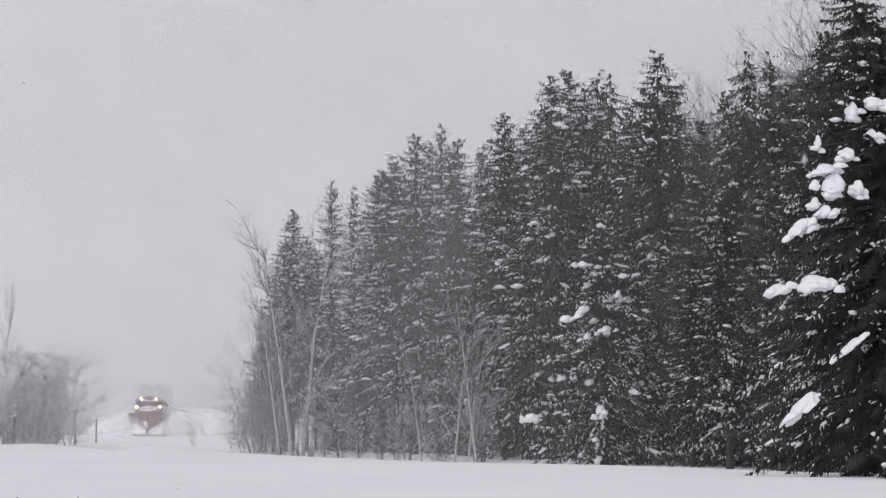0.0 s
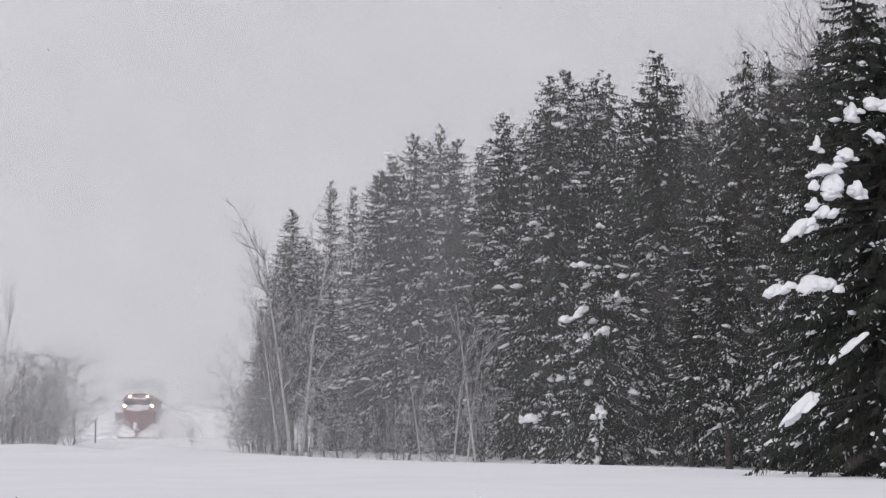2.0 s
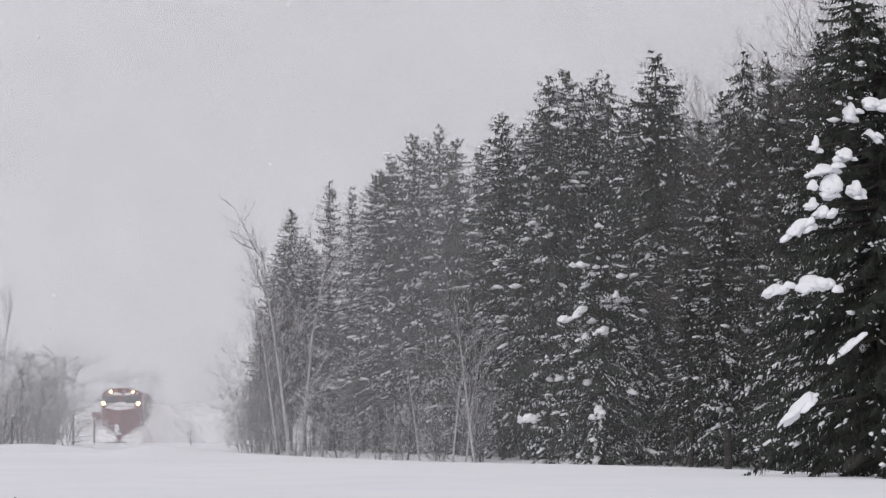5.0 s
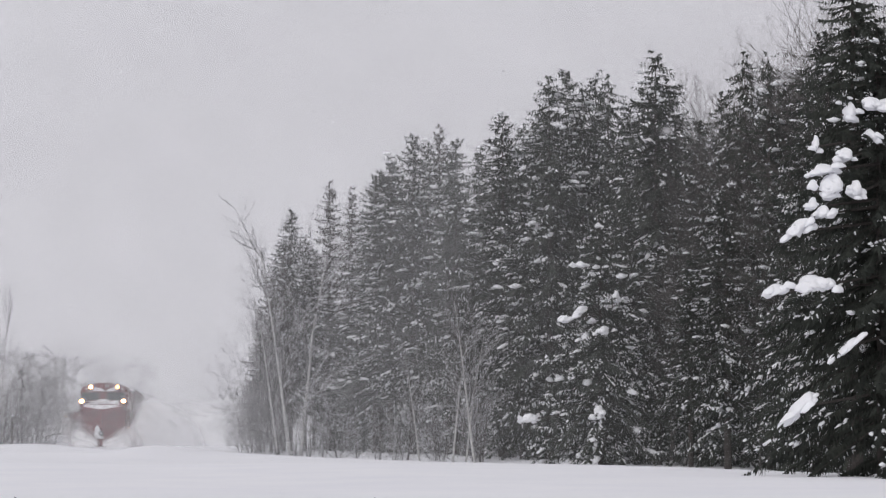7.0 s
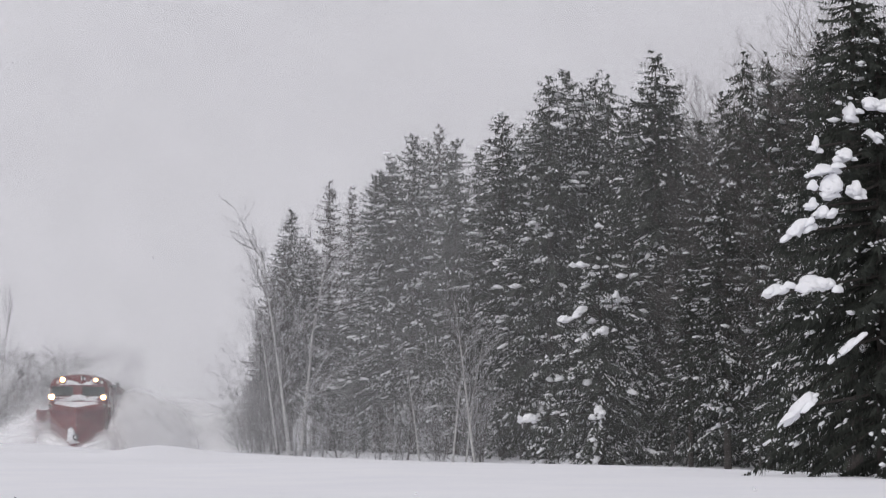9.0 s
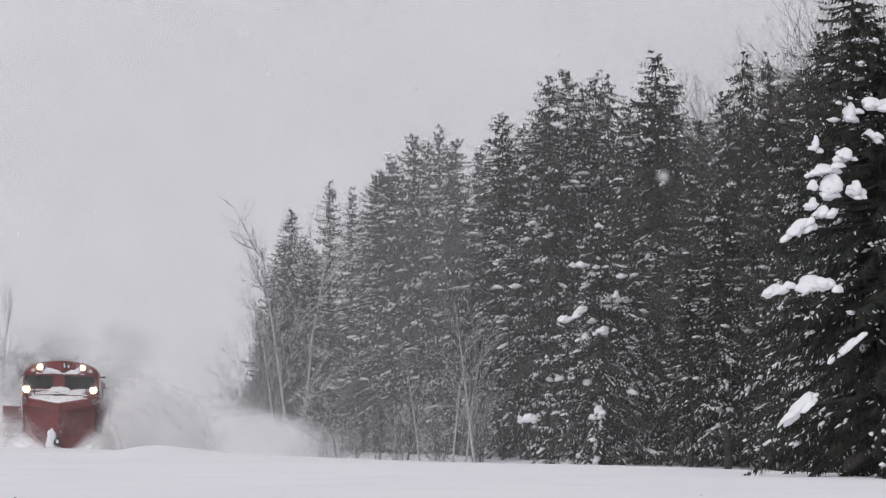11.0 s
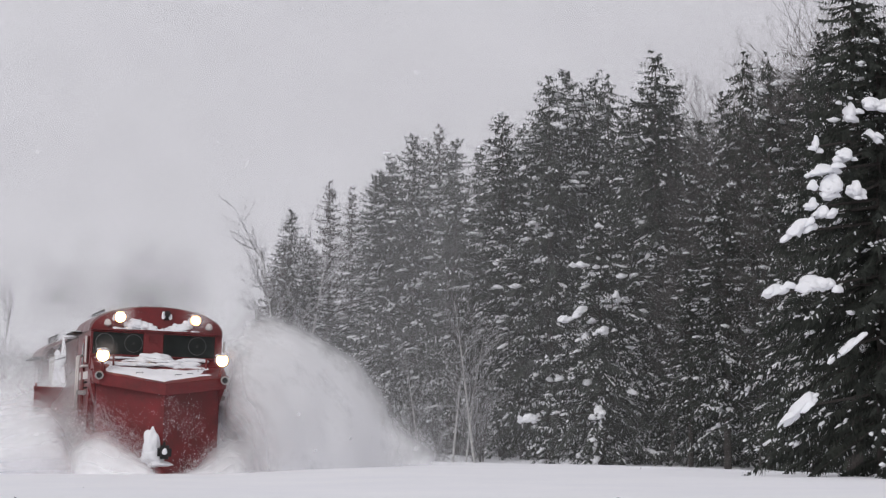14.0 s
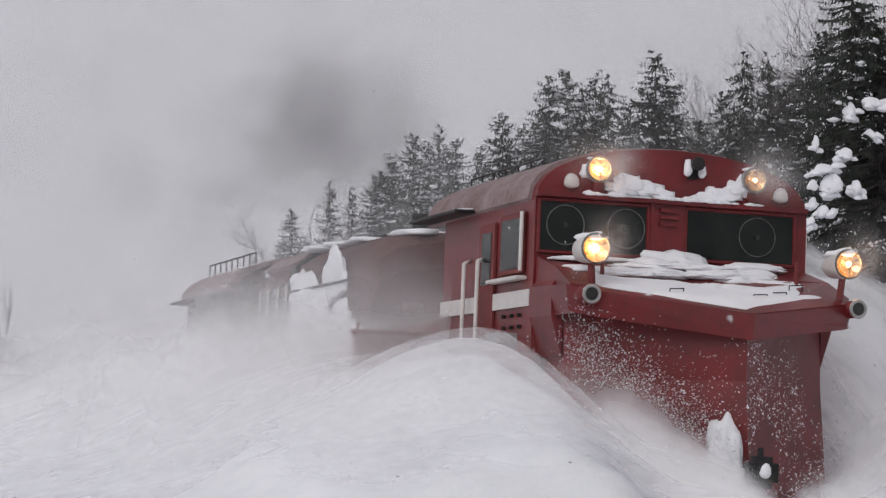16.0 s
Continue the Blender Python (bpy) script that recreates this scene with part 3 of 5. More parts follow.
pillows(mid, 4, [(-0.80, 5.60, 0.42, 0.16, -0.35, 1.5), (0.52, 6.05, 0.24, 0.26, 0.1, 1.2), (0.02, 4.90, 0.38, 0.14, -0.2, 1.6), (-1.45, 5.30, 0.34, 0.12, -0.2, 1.4),
                 (-0.75, 7.30, 0.36, 0.10, 0.0, 1.0), (-0.10, 8.75, 0.16, 0.10, 0.0, 0.5), (-0.18, 1.95, 0.30, 0.24, 0.0, 2.0), (-2.6, 1.75, 0.5, 0.14, 0.05, 1.6)])

# leafless trees and bushes
BIRCHES = [bare_tree(41, 10.5, "birch_tree", "pale leafless birch with slender stem and fine twigs", BIRCH, FROST, (-0.12, 0), 0.6, 1, 0.12, 4, 0.009, 24, 0.006),
           bare_tree(42, 10.5, "birch_tree", "pale leafless birch with slender stem and fine twigs", BIRCH, FROST, (0.05, 0), 0.55, 1, 0.15, 4, 0.009, 24, 0.006)]
CROWNS = [bare_tree(43, 14.0, "bare_tree", "grey leafless broadleaf tree with a fine brushy crown", TWIG, TWIG, (0, 0), 0.85, 1, 0.3, 4, 0.006, 50, 0.006),
          bare_tree(44, 14.0, "bare_tree", "grey leafless broadleaf tree with a fine brushy crown", TWIG, TWIG, (0.06, 0), 0.75, 2, 0.3, 4, 0.006, 40, 0.006)]
SHRUBS = [bare_tree(45, 4.5, "bare_bush", "leafless frosted bush at the edge of the wood", FROST, FROST, (0, 0), 0.8, 4, 0.1, 4, 0.004, 7, 0.005),
          bare_tree(46, 4.5, "bare_bush", "leafless frosted bush at the edge of the wood", TWIG, FROST, (0.1, 0), 0.7, 3, 0.1, 4, 0.004, 7, 0.005)]
THICKET = [bare_tree(47, 6.0, "bare_bush", "dense grey leafless bush dusted with snow", TWIG, DUSTED, (0, 0), 1.1, 6, 0.0, 4, 0.0036, 7, 0.005),
           bare_tree(48, 6.0, "bare_bush", "dense grey leafless bush dusted with snow", TWIG, DUSTED, (0, 0), 1.2, 6, 0.0, 4, 0.0036, 7, 0.005)]


def plant_bare():
    rnd = random.Random(17)
    for k, (x, y, h) in enumerate(((-7.0, 117, 9.6), (-6.62, 118, 9.9), (1.22, 96, 6.4), (0.85, 97, 5.2), (-7.9, 122, 7.0), (0.35, 98, 5.4), (-0.9, 101, 4.4))):
        plant(BIRCHES[k % 2], x, y, h, rnd.uniform(-20, 20), 1.0, 10.5)
    for k, (x, y, h) in enumerate(((10.1, 105, 15.2), (10.6, 100, 14.0), (10.5, 95, 13.8), (10.95, 90, 13.4), (11.7, 88, 14.0), (12.2, 86, 14.4), (12.2, 82, 15.0), (11.4, 79, 13.2), (12.4, 76, 14.0), (10.9, 97, 13.4), (11.5, 92, 14.2), (12.9, 84, 15.4), (9.2, 96, 11.0), (9.9, 90, 10.5), (7.6, 100, 11.0), (8.4, 94, 9.0), (10.2, 82, 9.5))):
        plant(CROWNS[k % 2], x, y, h * 1.12, rnd.uniform(0, 360), 0.8, (TOPS["bare_tree", "grey leafless broadleaf tree with a fine brushy crown", 43 + k % 2]))
    for x, y, h, w in ((-10.35, 131, 3.4, 1.0), (-10.0, 134, 5.2, 0.9), (-9.7, 129, 4.4, 1.0), (-9.4, 133, 6.4, 0.75), (-9.2, 127, 3.8, 1.0), (-8.3, 128, 5.0, 0.7), (-8.5, 124, 3.0, 1.1)):
        plant(THICKET[rnd.randrange(2)], x, y, h, rnd.uniform(0, 360), w, 6.0)
    for k in range(13):
        x = -7.6 + 0.78 * k + rnd.uniform(-0.3, 0.3)
        y = 119 - 2.0 * (x + 8.3) + rnd.uniform(-2, 3)
        plant(SHRUBS[k % 2], x, y, rnd.uniform(1.6, 4.2), rnd.uniform(0, 360), rnd.uniform(1.0, 1.7), 4.5)
    for x, y, h, w in ((-24.9, 143, 5.6, 1.2), (-23.9, 145, 5.0, 1.2), (-24.6, 144, 3.0, 1.6), (-24.4, 152, 5.6, 1.3), (-23.7, 154, 4.4, 1.3), (-26.0, 156, 6.4, 1.2), (-25.4, 163, 6.0, 1.3), (-26.8, 172, 6.8, 1.3), (-25.9, 176, 5.0, 1.4)):
        plant(THICKET[rnd.randrange(2)], x, y, h, rnd.uniform(0, 360), w, 6.0)
    plant(BIRCHES[1], -24.75, 143, 8.6, 30, 0.3, 10.5)
    for x, y, h in ((-49.5, 325, 11.4), (-47.0, 332, 11.0), (-51.5, 340, 12.0), (-44.5, 330, 8.0), (-42.5, 340, 7.0), (-54.0, 335, 11.0)):
        plant(THICKET[rnd.randrange(2)], x, y, h, rnd.uniform(0, 360), 1.0, 6.0)
    for x, y, h in ((-31.5, 335, 8.0), (-34.5, 340, 7.0), (-27.0, 332, 9.5)):
        plant(THICKET[rnd.randrange(2)], x, y, h, rnd.uniform(0, 360), 1.2, 6.0)
    plant(SHRUBS[0], -16.8, 170, 1.7, 30, 1.0, 4.5)
    plant(SHRUBS[1], -12.6, 150, 0.9, 80, 1.2, 4.5)


plant_bare()


def build_posts():
    for x, y, h, tilt in ((-25.95, 170, 2.1, 2), (-26.4, 182, 2.3, -1), (-23.7, 140, 1.9, 1), (-26.2, 164, 1.2, 5), (-26.0, 190, 1.8, 0)):
        bm = bmesh.new()
        rod(bm, (0, 0, -0.3), (0, 0, h), 0.075, 0.065, 8)
        post = tagged(new("fence_post"), "weathered dark wooden fence post in the snow", "post", "fence posts along the line")
        part("stake", bm, POST, post)
        part("snow_cap", lump(bmesh.new(), (0, 0, h), (0.09, 0.09, 0.08), random.Random(2), 1), SNOWCAP, post, "", True)
        post.matrix_basis = pose(x, y, float(ground_z(x, y)), tilt, tilt, 0)
    bm = bmesh.new()
    rod(bm, (0, 0, -0.3), (0, 0, 8.2), 0.12, 0.09, 8)
    pole = tagged(new("telegraph_pole"), "thin wooden line-side pole standing in haze", "pole")
    part("mast", bm, POST, pole)
    bm = bmesh.new()
    rod(bm, (-0.5, 0, 7.9), (0.5, 0, 7.9), 0.04, 0.04, 6)
    part("crossarm", bm, POST, pole)
    pole.matrix_basis = pose(-42.6, 316, float(ground_z(-42.6, 316)), 0, 0, 0)
    bm = bmesh.new()
    rod(bm, (0, 0, -0.1), (-0.02, 0, 1.02), 0.008, 0.005, 5)
    rod(bm, (-0.02, 0, 1.0), (-0.055, 0, 1.06), 0.005, 0.002, 5)
    rod(bm, (-0.018, 0, 0.98), (0.01, 0, 1.045), 0.004, 0.002, 5)
    rod(bm, (-0.01, 0, 0.9), (-0.05, 0.01, 0.99), 0.004, 0.002, 5)
    stem = tagged(new("dry_stem"), "thin dark dry plant stem poking from snow", "plant")
    part("stalk", bm, POST, stem)
    stem.matrix_basis = pose(-1.455, 9.0, float(ground_z(-1.44, 9.0)) - 0.033)


build_posts()


# ---- snow plough ----
def build_plough():
    v = tagged(new("snow_plough"), "red railway snow plough wagon with lit headlamps, caked in snow", "train")
    # V-shaped blade
    bm = bmesh.new()
    rows = []
    for z, tip, sx, hw in ((0.25, 1.05, -0.28, 1.32), (0.7, 0.84, -0.38, 1.33), (1.3, 0.70, -0.52, 1.35), (1.9, 0.62, -0.66, 1.36), (2.34, 0.62, -0.74, 1.37)):
        rows.append([bm.verts.new(c) for c in ((-1.2, -hw, z), (sx, -hw, z), (tip * 0.5 + sx * 0.5, -hw * 0.5, z), (tip, 0, z), (tip * 0.5 + sx * 0.5, hw * 0.5, z), (sx, hw, z), (-1.2, hw, z))])
    for i, rise in enumerate((0.30, 0.28, 0.12, 0.0, 0.12, 0.28, 0.30)):
        rows[-1][i].co.z += rise
    for a, b in zip(rows, rows[1:]):
        for i in range(6):
            bm.faces.new((a[i], a[i + 1], b[i + 1], b[i]))
        bm.faces.new((a[6], a[0], b[0], b[6]))
    bm.faces.new(rows[0][::-1])
    bm.faces.new(rows[-1])
    bmesh.ops.recalc_face_normals(bm, faces=bm.faces[:])
    blade = part("blade", bm, RED, v, "red steel V-shaped plough blade")
    rndf = np.random.default_rng(77)
    fv, ff = [], []
    while len(ff) < 2400:
        u, z = rndf.random(), rndf.uniform(0.4, 2.4)
        if noise.noise(Vector((u * 3.0, z * 2.0, 7.7))) + 0.35 * rndf.random() < 0.12:
            continue
        w = 1.34 * u
        xx = float(np.interp(z, (0.25, 0.7, 1.3, 1.9, 2.34), (1.05, 0.84, 0.70, 0.62, 0.62))) * (1 - u) + float(np.interp(z, (0.25, 0.7, 1.3, 1.9, 2.34), (-0.28, -0.38, -0.52, -0.66, -0.74))) * u
        face = 1
        if rndf.random() < 0.14:
            face = -1
        w *= face
        k = len(fv)
        s = rndf.uniform(0.003, 0.011)
        for a in range(3):
            fv.append((xx + rndf.uniform(0.006, 0.02), w + rndf.normal(0, s), z + rndf.normal(0, s)))
        ff.append((k, k + 1, k + 2))
    tagged(raw("frost", fv, ff, SNOWCAP, blade, "specks of snow stuck to the blade"), kind="stuff")
    # lip round the deck
    bm = bmesh.new()
    out = ((-1.32, -1.52, 2.80), (-0.25, -1.52, 2.78), (-0.05, -1.40, 2.72), (0.79, 0, 2.52), (-0.05, 1.40, 2.72), (-0.25, 1.52, 2.78), (-1.32, 1.52, 2.80))
    top = [bm.verts.new(p) for p in out]
    low = [bm.verts.new((p[0] - 0.05, p[1] * 0.97, p[2] - 0.24)) for p in out]
    for i in range(6):
        bm.faces.new((top[i], top[i + 1], low[i + 1], low[i]))
    bm.faces.new(low)
    bm.faces.new((top[6], top[0], low[0], low[6]))
    bmesh.ops.recalc_face_normals(bm, faces=bm.faces[:])
    part("lip", bm, RED, v)
    # sloping deck and the snow on it
    bm = bmesh.new()
    ridge = [bm.verts.new(p) for p in ((-1.34, -1.46, 3.12), (-0.75, -1.46, 2.98), (-0.28, -1.47, 2.80), (-0.08, -1.36, 2.73), (0.75, 0, 2.53), (-0.08, 1.36, 2.73), (-0.28, 1.47, 2.80), (-0.75, 1.46, 2.98), (-1.34, 1.46, 3.12))]
    mid_b = bm.verts.new((-0.75, 0, 2.93))
    bm.faces.new((ridge[0], ridge[1], mid_b, ridge[7], ridge[8]))
    bm.faces.new((ridge[1], ridge[2], ridge[3], ridge[4], mid_b))
    bm.faces.new((mid_b, ridge[4], ridge[5], ridge[6], ridge[7]))
    base = [bm.verts.new((p.co.x, p.co.y, 2.5)) for p in ridge]
    for i in range(8):
        bm.faces.new((ridge[i + 1], ridge[i], base[i], base[i + 1]))
    bmesh.ops.recalc_face_normals(bm, faces=bm.faces[:])
    part("deck", bm, RED, v)
    rnd = random.Random(5)
    bm = bmesh.new()
    n = 56
    grid = {}
    for i in range(n + 1):
        for j in range(n + 1):
            u, w = i / n, -1 + 2 * j / n
            xf = -0.12 + 0.80 * (1 - abs(w))
            x = -0.98 + (xf + 0.98) * u
            y = w * 1.28 + 0.03 * noise.noise(Vector((x * 3, w * 4, 1)))
            zb = 2.99 + (2.535 + 0.19 * abs(w) - 2.99) * u
            rim = min(1, 6 * (1 - u), 6 * (1 - abs(w)) + 0.1, 6 * u)
            hole = noise.noise(Vector((x * 4.0, y * 0.9, 4.2))) + 0.35 * noise.noise(Vector((x * 9.0, y * 4.0, 1.2)))
            bald = 1.0 if 0.14 < u < 0.46 - 0.1 * abs(w) and hole > -0.14 and abs(w) < 0.82 else 0.0
            grid[i, j] = bm.verts.new((x, y, zb + rim * (0.05 + 0.03 * noise.noise(Vector((x * 2.5, y * 2.5, 0)))) - 0.10 * bald))
    for i in range(n):
        for j in range(n):
            bm.faces.new((grid[i, j], grid[i + 1, j], grid[i + 1, j + 1], grid[i, j + 1]))
    part("deck_snow", bm, SNOWCAP, v, "snow lying on the red deck", True)
    bm = bmesh.new()
    for i in range(46):
        y = rnd.uniform(-1.15, 1.15)
        back = rnd.random()
        if 0.45 < back < 0.8 and noise.noise(Vector((y * 1.6, back * 2, 2.2))) > -0.05:
            continue
        lump(bm, (-1.24 + 0.52 * back, y, 3.12 - 0.20 * back), (rnd.uniform(0.10, 0.2), rnd.uniform(0.2, 0.34), rnd.uniform(0.03, 0.07)), rnd, 3, 0.6)
    lump(bm, (-1.27, -0.02, 3.10), (0.09, 0.33, 0.15), rnd, 3, 0.6)
    tagged(part("windscreen_snow", bm, SNOWCAP, v, "snow heaped under the windscreens", True), kind="stuff")
    # cab
    arch = [(1.49, 2.4)]
    for i in range(17):
        a = math.pi * i / 16
        arch.append((1.49 * math.cos(a), 3.70 + 0.60 * math.sin(a) ** 0.85))
    arch.append((-1.49, 2.4))
    bm = prism(bmesh.new(), [(1.48, 1.2)] + [(p[0] * 0.995, p[1] - 0.012) for p in arch] + [(-1.48, 1.2)], -4.5, -1.36)
    cab = part("cab", bm, RED, v, "red cab with arched roof")
    bm = bmesh.new()
    prism(bm, [(y * 1.02, z + 0.015) for y, z in arch[1:-1]] + [(y * 0.98, z - 0.03) for y, z in arch[1:-1]][::-1], -5.15, -1.5)
    part("roof", bm, ROOF, v, "greyish snow-dusted cab roof")
    bm = bmesh.new()
    rail_pts = [(-1.62 - 0.42 * i, -1.18, 4.13) for i in range(8)]
    for p in rail_pts:
        rod(bm, p, (p[0], p[1], 4.20), 0.012, sides=5)
    rod(bm, rail_pts[0][:2] + (4.20,), rail_pts[-1][:2] + (4.20,), 0.012, sides=5)
    part("roof_rail", bm, DARK, v)
    # rear body of the plough
    bm = box(bmesh.new(), -7.0, -4.5, -1.40, 1.40, 1.0, 2.60, 0.04)
    part("rear_body", bm, DULLRED, v)
    bm = box(bmesh.new(), -7.2, -0.6, -1.1, 1.1, 0.55, 1.2, 0.03)
    part("underframe", bm, DARK, v)
    # windscreens
    for y0, y1, clear in ((-1.45, -0.28, (-1.17, -0.52)), (0.13, 1.34, (0.92,))):
        bm = box(bmesh.new(), -1.40, -1.335, y0, y1, 3.17, 3.70, 0.01)
        pane = part("windscreen", bm, GLASS, v, "dark wide cab windscreen")
        bm = bmesh.new()
        for a, b in (((y0, 3.17), (y1, 3.17)), ((y1, 3.17), (y1, 3.70)), ((y1, 3.70), (y0, 3.70)), ((y0, 3.70), (y0, 3.17))):
            rod(bm, (-1.335, a[0], a[1]), (-1.335, b[0], b[1]), 0.02, sides=6)
        part("frame", bm, RED, pane)
        for c in clear:
            bm = ring(bmesh.new(), (-1.325, c, 3.45), 0.20, 0.006)
            part("spinning_disc", bm, RING, pane, "round clear-view disc in the windscreen")
            bm = bmesh.new()
            rod(bm, (-1.335, c, 3.45), (-1.315, c, 3.45), 0.03, sides=10)
            part("disc_hub", bm, DARK, pane)
    bm = box(bmesh.new(), -1.40, -1.31, -0.27, 0.12, 3.05, 3.74, 0.01)
    for k in range(3):
        box(bm, -1.32, -1.27, -0.17, 0.03, 3.5 + 0.07 * k, 3.54 + 0.07 * k)
    part("centre_pillar", bm, RED, v)
    bm = bmesh.new()
    box(bm, -1.40, -1.25, -1.5, 1.46, 3.72, 3.77, 0.01)
    part("rain_ledge", bm, RED, v)
    bm = bmesh.new()
    for k in range(22):
        y = -0.95 + 1.85 * k / 21
        if rnd.random() < 0.85:
            lump(bm, (-1.29, y, 3.77), (0.08, 0.075, rnd.uniform(0.015, 0.06)), rnd, 1)
    for y, z, s in ((-0.45, 3.90, 0.16), (-0.3, 3.86, 0.12), (0.55, 3.85, 0.13), (0.70, 3.92, 0.12), (-0.6, 3.84, 0.12), (0.42, 3.82, 0.16), (-0.15, 3.80, 0.12)):
        lump(bm, (-1.345, y, z), (0.03, s * 1.2, s * 0.65), rnd, 3, 0.75, 0.9)
    tagged(part("ledge_snow", bm, SNOWCAP, v, "snow stuck to the cab front", True), kind="stuff")
    # small round white lamps with caps at the roof corners
    for y in (-1.12, 1.17):
        bm = lump(bmesh.new(), (-1.33, y, 3.87), (0.05, 0.085, 0.11), rnd, 2, 0.1)
        part("marker_lamp", bm, CREAM, v, "snowed-over white marker lamp", True)
    # headlamps: housing, mirror dish with the bulb at its focus, wire guard
    for y, z, x, hot, r in ((-0.85, 4.03, -1.26, LAMPHOT, 0.115), (0.85, 4.03, -1.26, LAMPDIM, 0.115), (-1.32, 3.118, 0.0, LAMPHOT, 0.13), (1.32, 3.118, 0.0, LAMPHOT, 0.13)):
        up = z > 3.5
        long = 0.26 if up else 0.44
        bm = bmesh.new()
        outline = ((-long, 0.0), (-long, 0.62 * r), (-long * 0.75, 0.95 * r), (-0.03, 1.13 * r), (0.012, 1.16 * r), (0.012, 1.02 * r), (-0.006, 1.0 * r))
        turned(bm, outline, (x, y, z), 28)
        lampo = part("headlamp", bm, CREAM if not up else STEEL, v, "round headlamp with a lit warm bulb", True)
        bm = bmesh.new()
        turned(bm, [(-0.062 + (r * k / 8) ** 2 / 0.28, r * k / 8) for k in range(9)], (x, y, z), 28)
        part("reflector", bm, MIRROR, lampo, "", True)
        bm = bmesh.new()
        bmesh.ops.create_uvsphere(bm, u_segments=12, v_segments=8, radius=0.024)
        bm.transform(Matrix.Translation((x + 0.008, y, z)))
        part("bulb", bm, hot, lampo, "", True)
        bm = ring(bmesh.new(), (x + 0.012, y, z), r * 1.08, 0.012)
        for a in (30, 90, 150):
            d = Vector((0, math.cos(radians(a)), math.sin(radians(a)))) * r * 1.06
            rod(bm, Vector((x + 0.03, y, z)) - d, Vector((x + 0.03, y, z)) + d, 0.0035, sides=5)
        part("bezel", bm, RING, lampo, "round rim with thin guard wires")
        if not up:
            bm = bmesh.new()
            lump(bm, (x - 0.22, y + 0.02, z + 0.10), (0.26, 0.13, 0.07), rnd, 3, 0.5)
            lump(bm, (x - 0.3, y + 0.10, z + 0.02), (0.17, 0.07, 0.12), rnd, 3, 0.5)
            part("snow_cap", bm, SNOWCAP, lampo, "", True)
            bm = bmesh.new()
            rod(bm, (x - 0.12, y, z - 0.1), (x - 0.14, y * 0.98, 2.74), 0.035, sides=8)
            part("bracket", bm, DULLRED, lampo)
        else:
            bm = box(bmesh.new(), x - 0.22, x - 0.05, y - 0.05, y + 0.05, z - 0.22, z - 0.09, 0.01)
            part("bracket", bm, RED, lampo)
            bm = bmesh.new()
            lump(bm, (x - 0.12, y, z + r * 0.95), (0.13, 0.10, 0.035), rnd, 2, 0.5)
            lump(bm, (x - 0.10, y - 0.12, z - 0.05), (0.05, 0.06, 0.10), rnd, 2, 0.5)
            part("snow_cap", bm, SNOWCAP, lampo, "", True)
    # buffer-like tubes under the lower lamps
    for y in (-1.385, 1.385):
        bm = bmesh.new()
        rod(bm, (-0.35, y, 2.674), (0.10, y, 2.674), 0.085, sides=18)
        tube = part("marker_tube", bm, RED, v, "short tube lamp with pale rim", True)
        part("rim", ring(bmesh.new(), (0.11, y, 2.674), 0.078, 0.018), STEEL, tube)
        bm = bmesh.new()
        rod(bm, (0.06, y, 2.674), (0.115, y, 2.674), 0.062, sides=16)
        part("dark_lens", bm, DARK, tube)
    # deck posts and handles
    for y in (-1.02, 1.05):
        part("deck_post", rod(bmesh.new(), (-0.62, y, 2.85), (-0.62, y, 3.16), 0.022, sides=6), DULLRED, v)
    for y, x in ((-0.5, 0.05), (0.1, 0.12), (0.35, 0.1), (0.62, -0.05), (-0.05, -0.35), (0.9, -0.3)):
        bm = bmesh.new()
        h = 2.66 + 0.10 * abs(y) - 0.28 * min(0.0, x) + 0.06
        rod(bm, (x, y - 0.07, h), (x, y + 0.07, h + 0.01), 0.006, sides=5)
        rod(bm, (x, y - 0.07, h), (x, y - 0.07, h - 0.16), 0.006, sides=5)
        rod(bm, (x, y + 0.07, h + 0.01), (x, y + 0.07, h - 0.15), 0.006, sides=5)
        part("handle", bm, DARK, v)
    # horn on the roof front
    bm = bmesh.new()
    rod(bm, (-1.5, 0.2, 4.15), (-1.2, 0.2, 4.15), 0.03, 0.07, 14)
    box(bm, -1.45, -1.35, 0.13, 0.27, 4.0, 4.12, 0.01)
    part("horn", bm, DARK, v)
    bm = bmesh.new()
    lump(bm, (-1.3, 0.12, 4.08), (0.05, 0.045, 0.13), rnd, 2)
    lump(bm, (-1.3, 0.28, 4.06), (0.05, 0.04, 0.10), rnd, 2)
    part("horn_snow", bm, SNOWCAP, v, "", True)
    # coupling
    bm = bmesh.new()
    box(bm, 0.9, 1.12, -0.14, 0.16, 0.9, 1.2, 0.06)
    rod(bm, (0.5, 0, 1.05), (0.95, 0, 1.05), 0.07, sides=12)
    rod(bm, (1.0, 0.0, 1.2), (1.0, 0.0, 1.28), 0.03, sides=8)
    coup = part("coupling", bm, DARK, v, "black coupling hook on the plough nose")
    part("coupling_snow", lump(bmesh.new(), (1.12, 0.0, 1.04), (0.03, 0.06, 0.1), rnd, 2), SNOWCAP, coup, "", True)
    bm = bmesh.new()
    lump(bm, (0.74, -0.24, 1.12), (0.12, 0.17, 0.40), rnd, 4, 0.35, 1.0)
    lump(bm, (0.80, -0.22, 0.92), (0.14, 0.24, 0.16), rnd, 3, 0.5, 0.9)
    lump(bm, (0.70, -0.32, 1.38), (0.07, 0.10, 0.14), rnd, 3, 0.4, 0.9)
    lump(bm, (0.84, -0.04, 0.78), (0.20, 0.26, 0.08), rnd, 3, 0.6)
    tagged(part("nose_snow", bm, SNOWCAP, v, "snow packed on the nose above the coupling", True), kind="stuff")
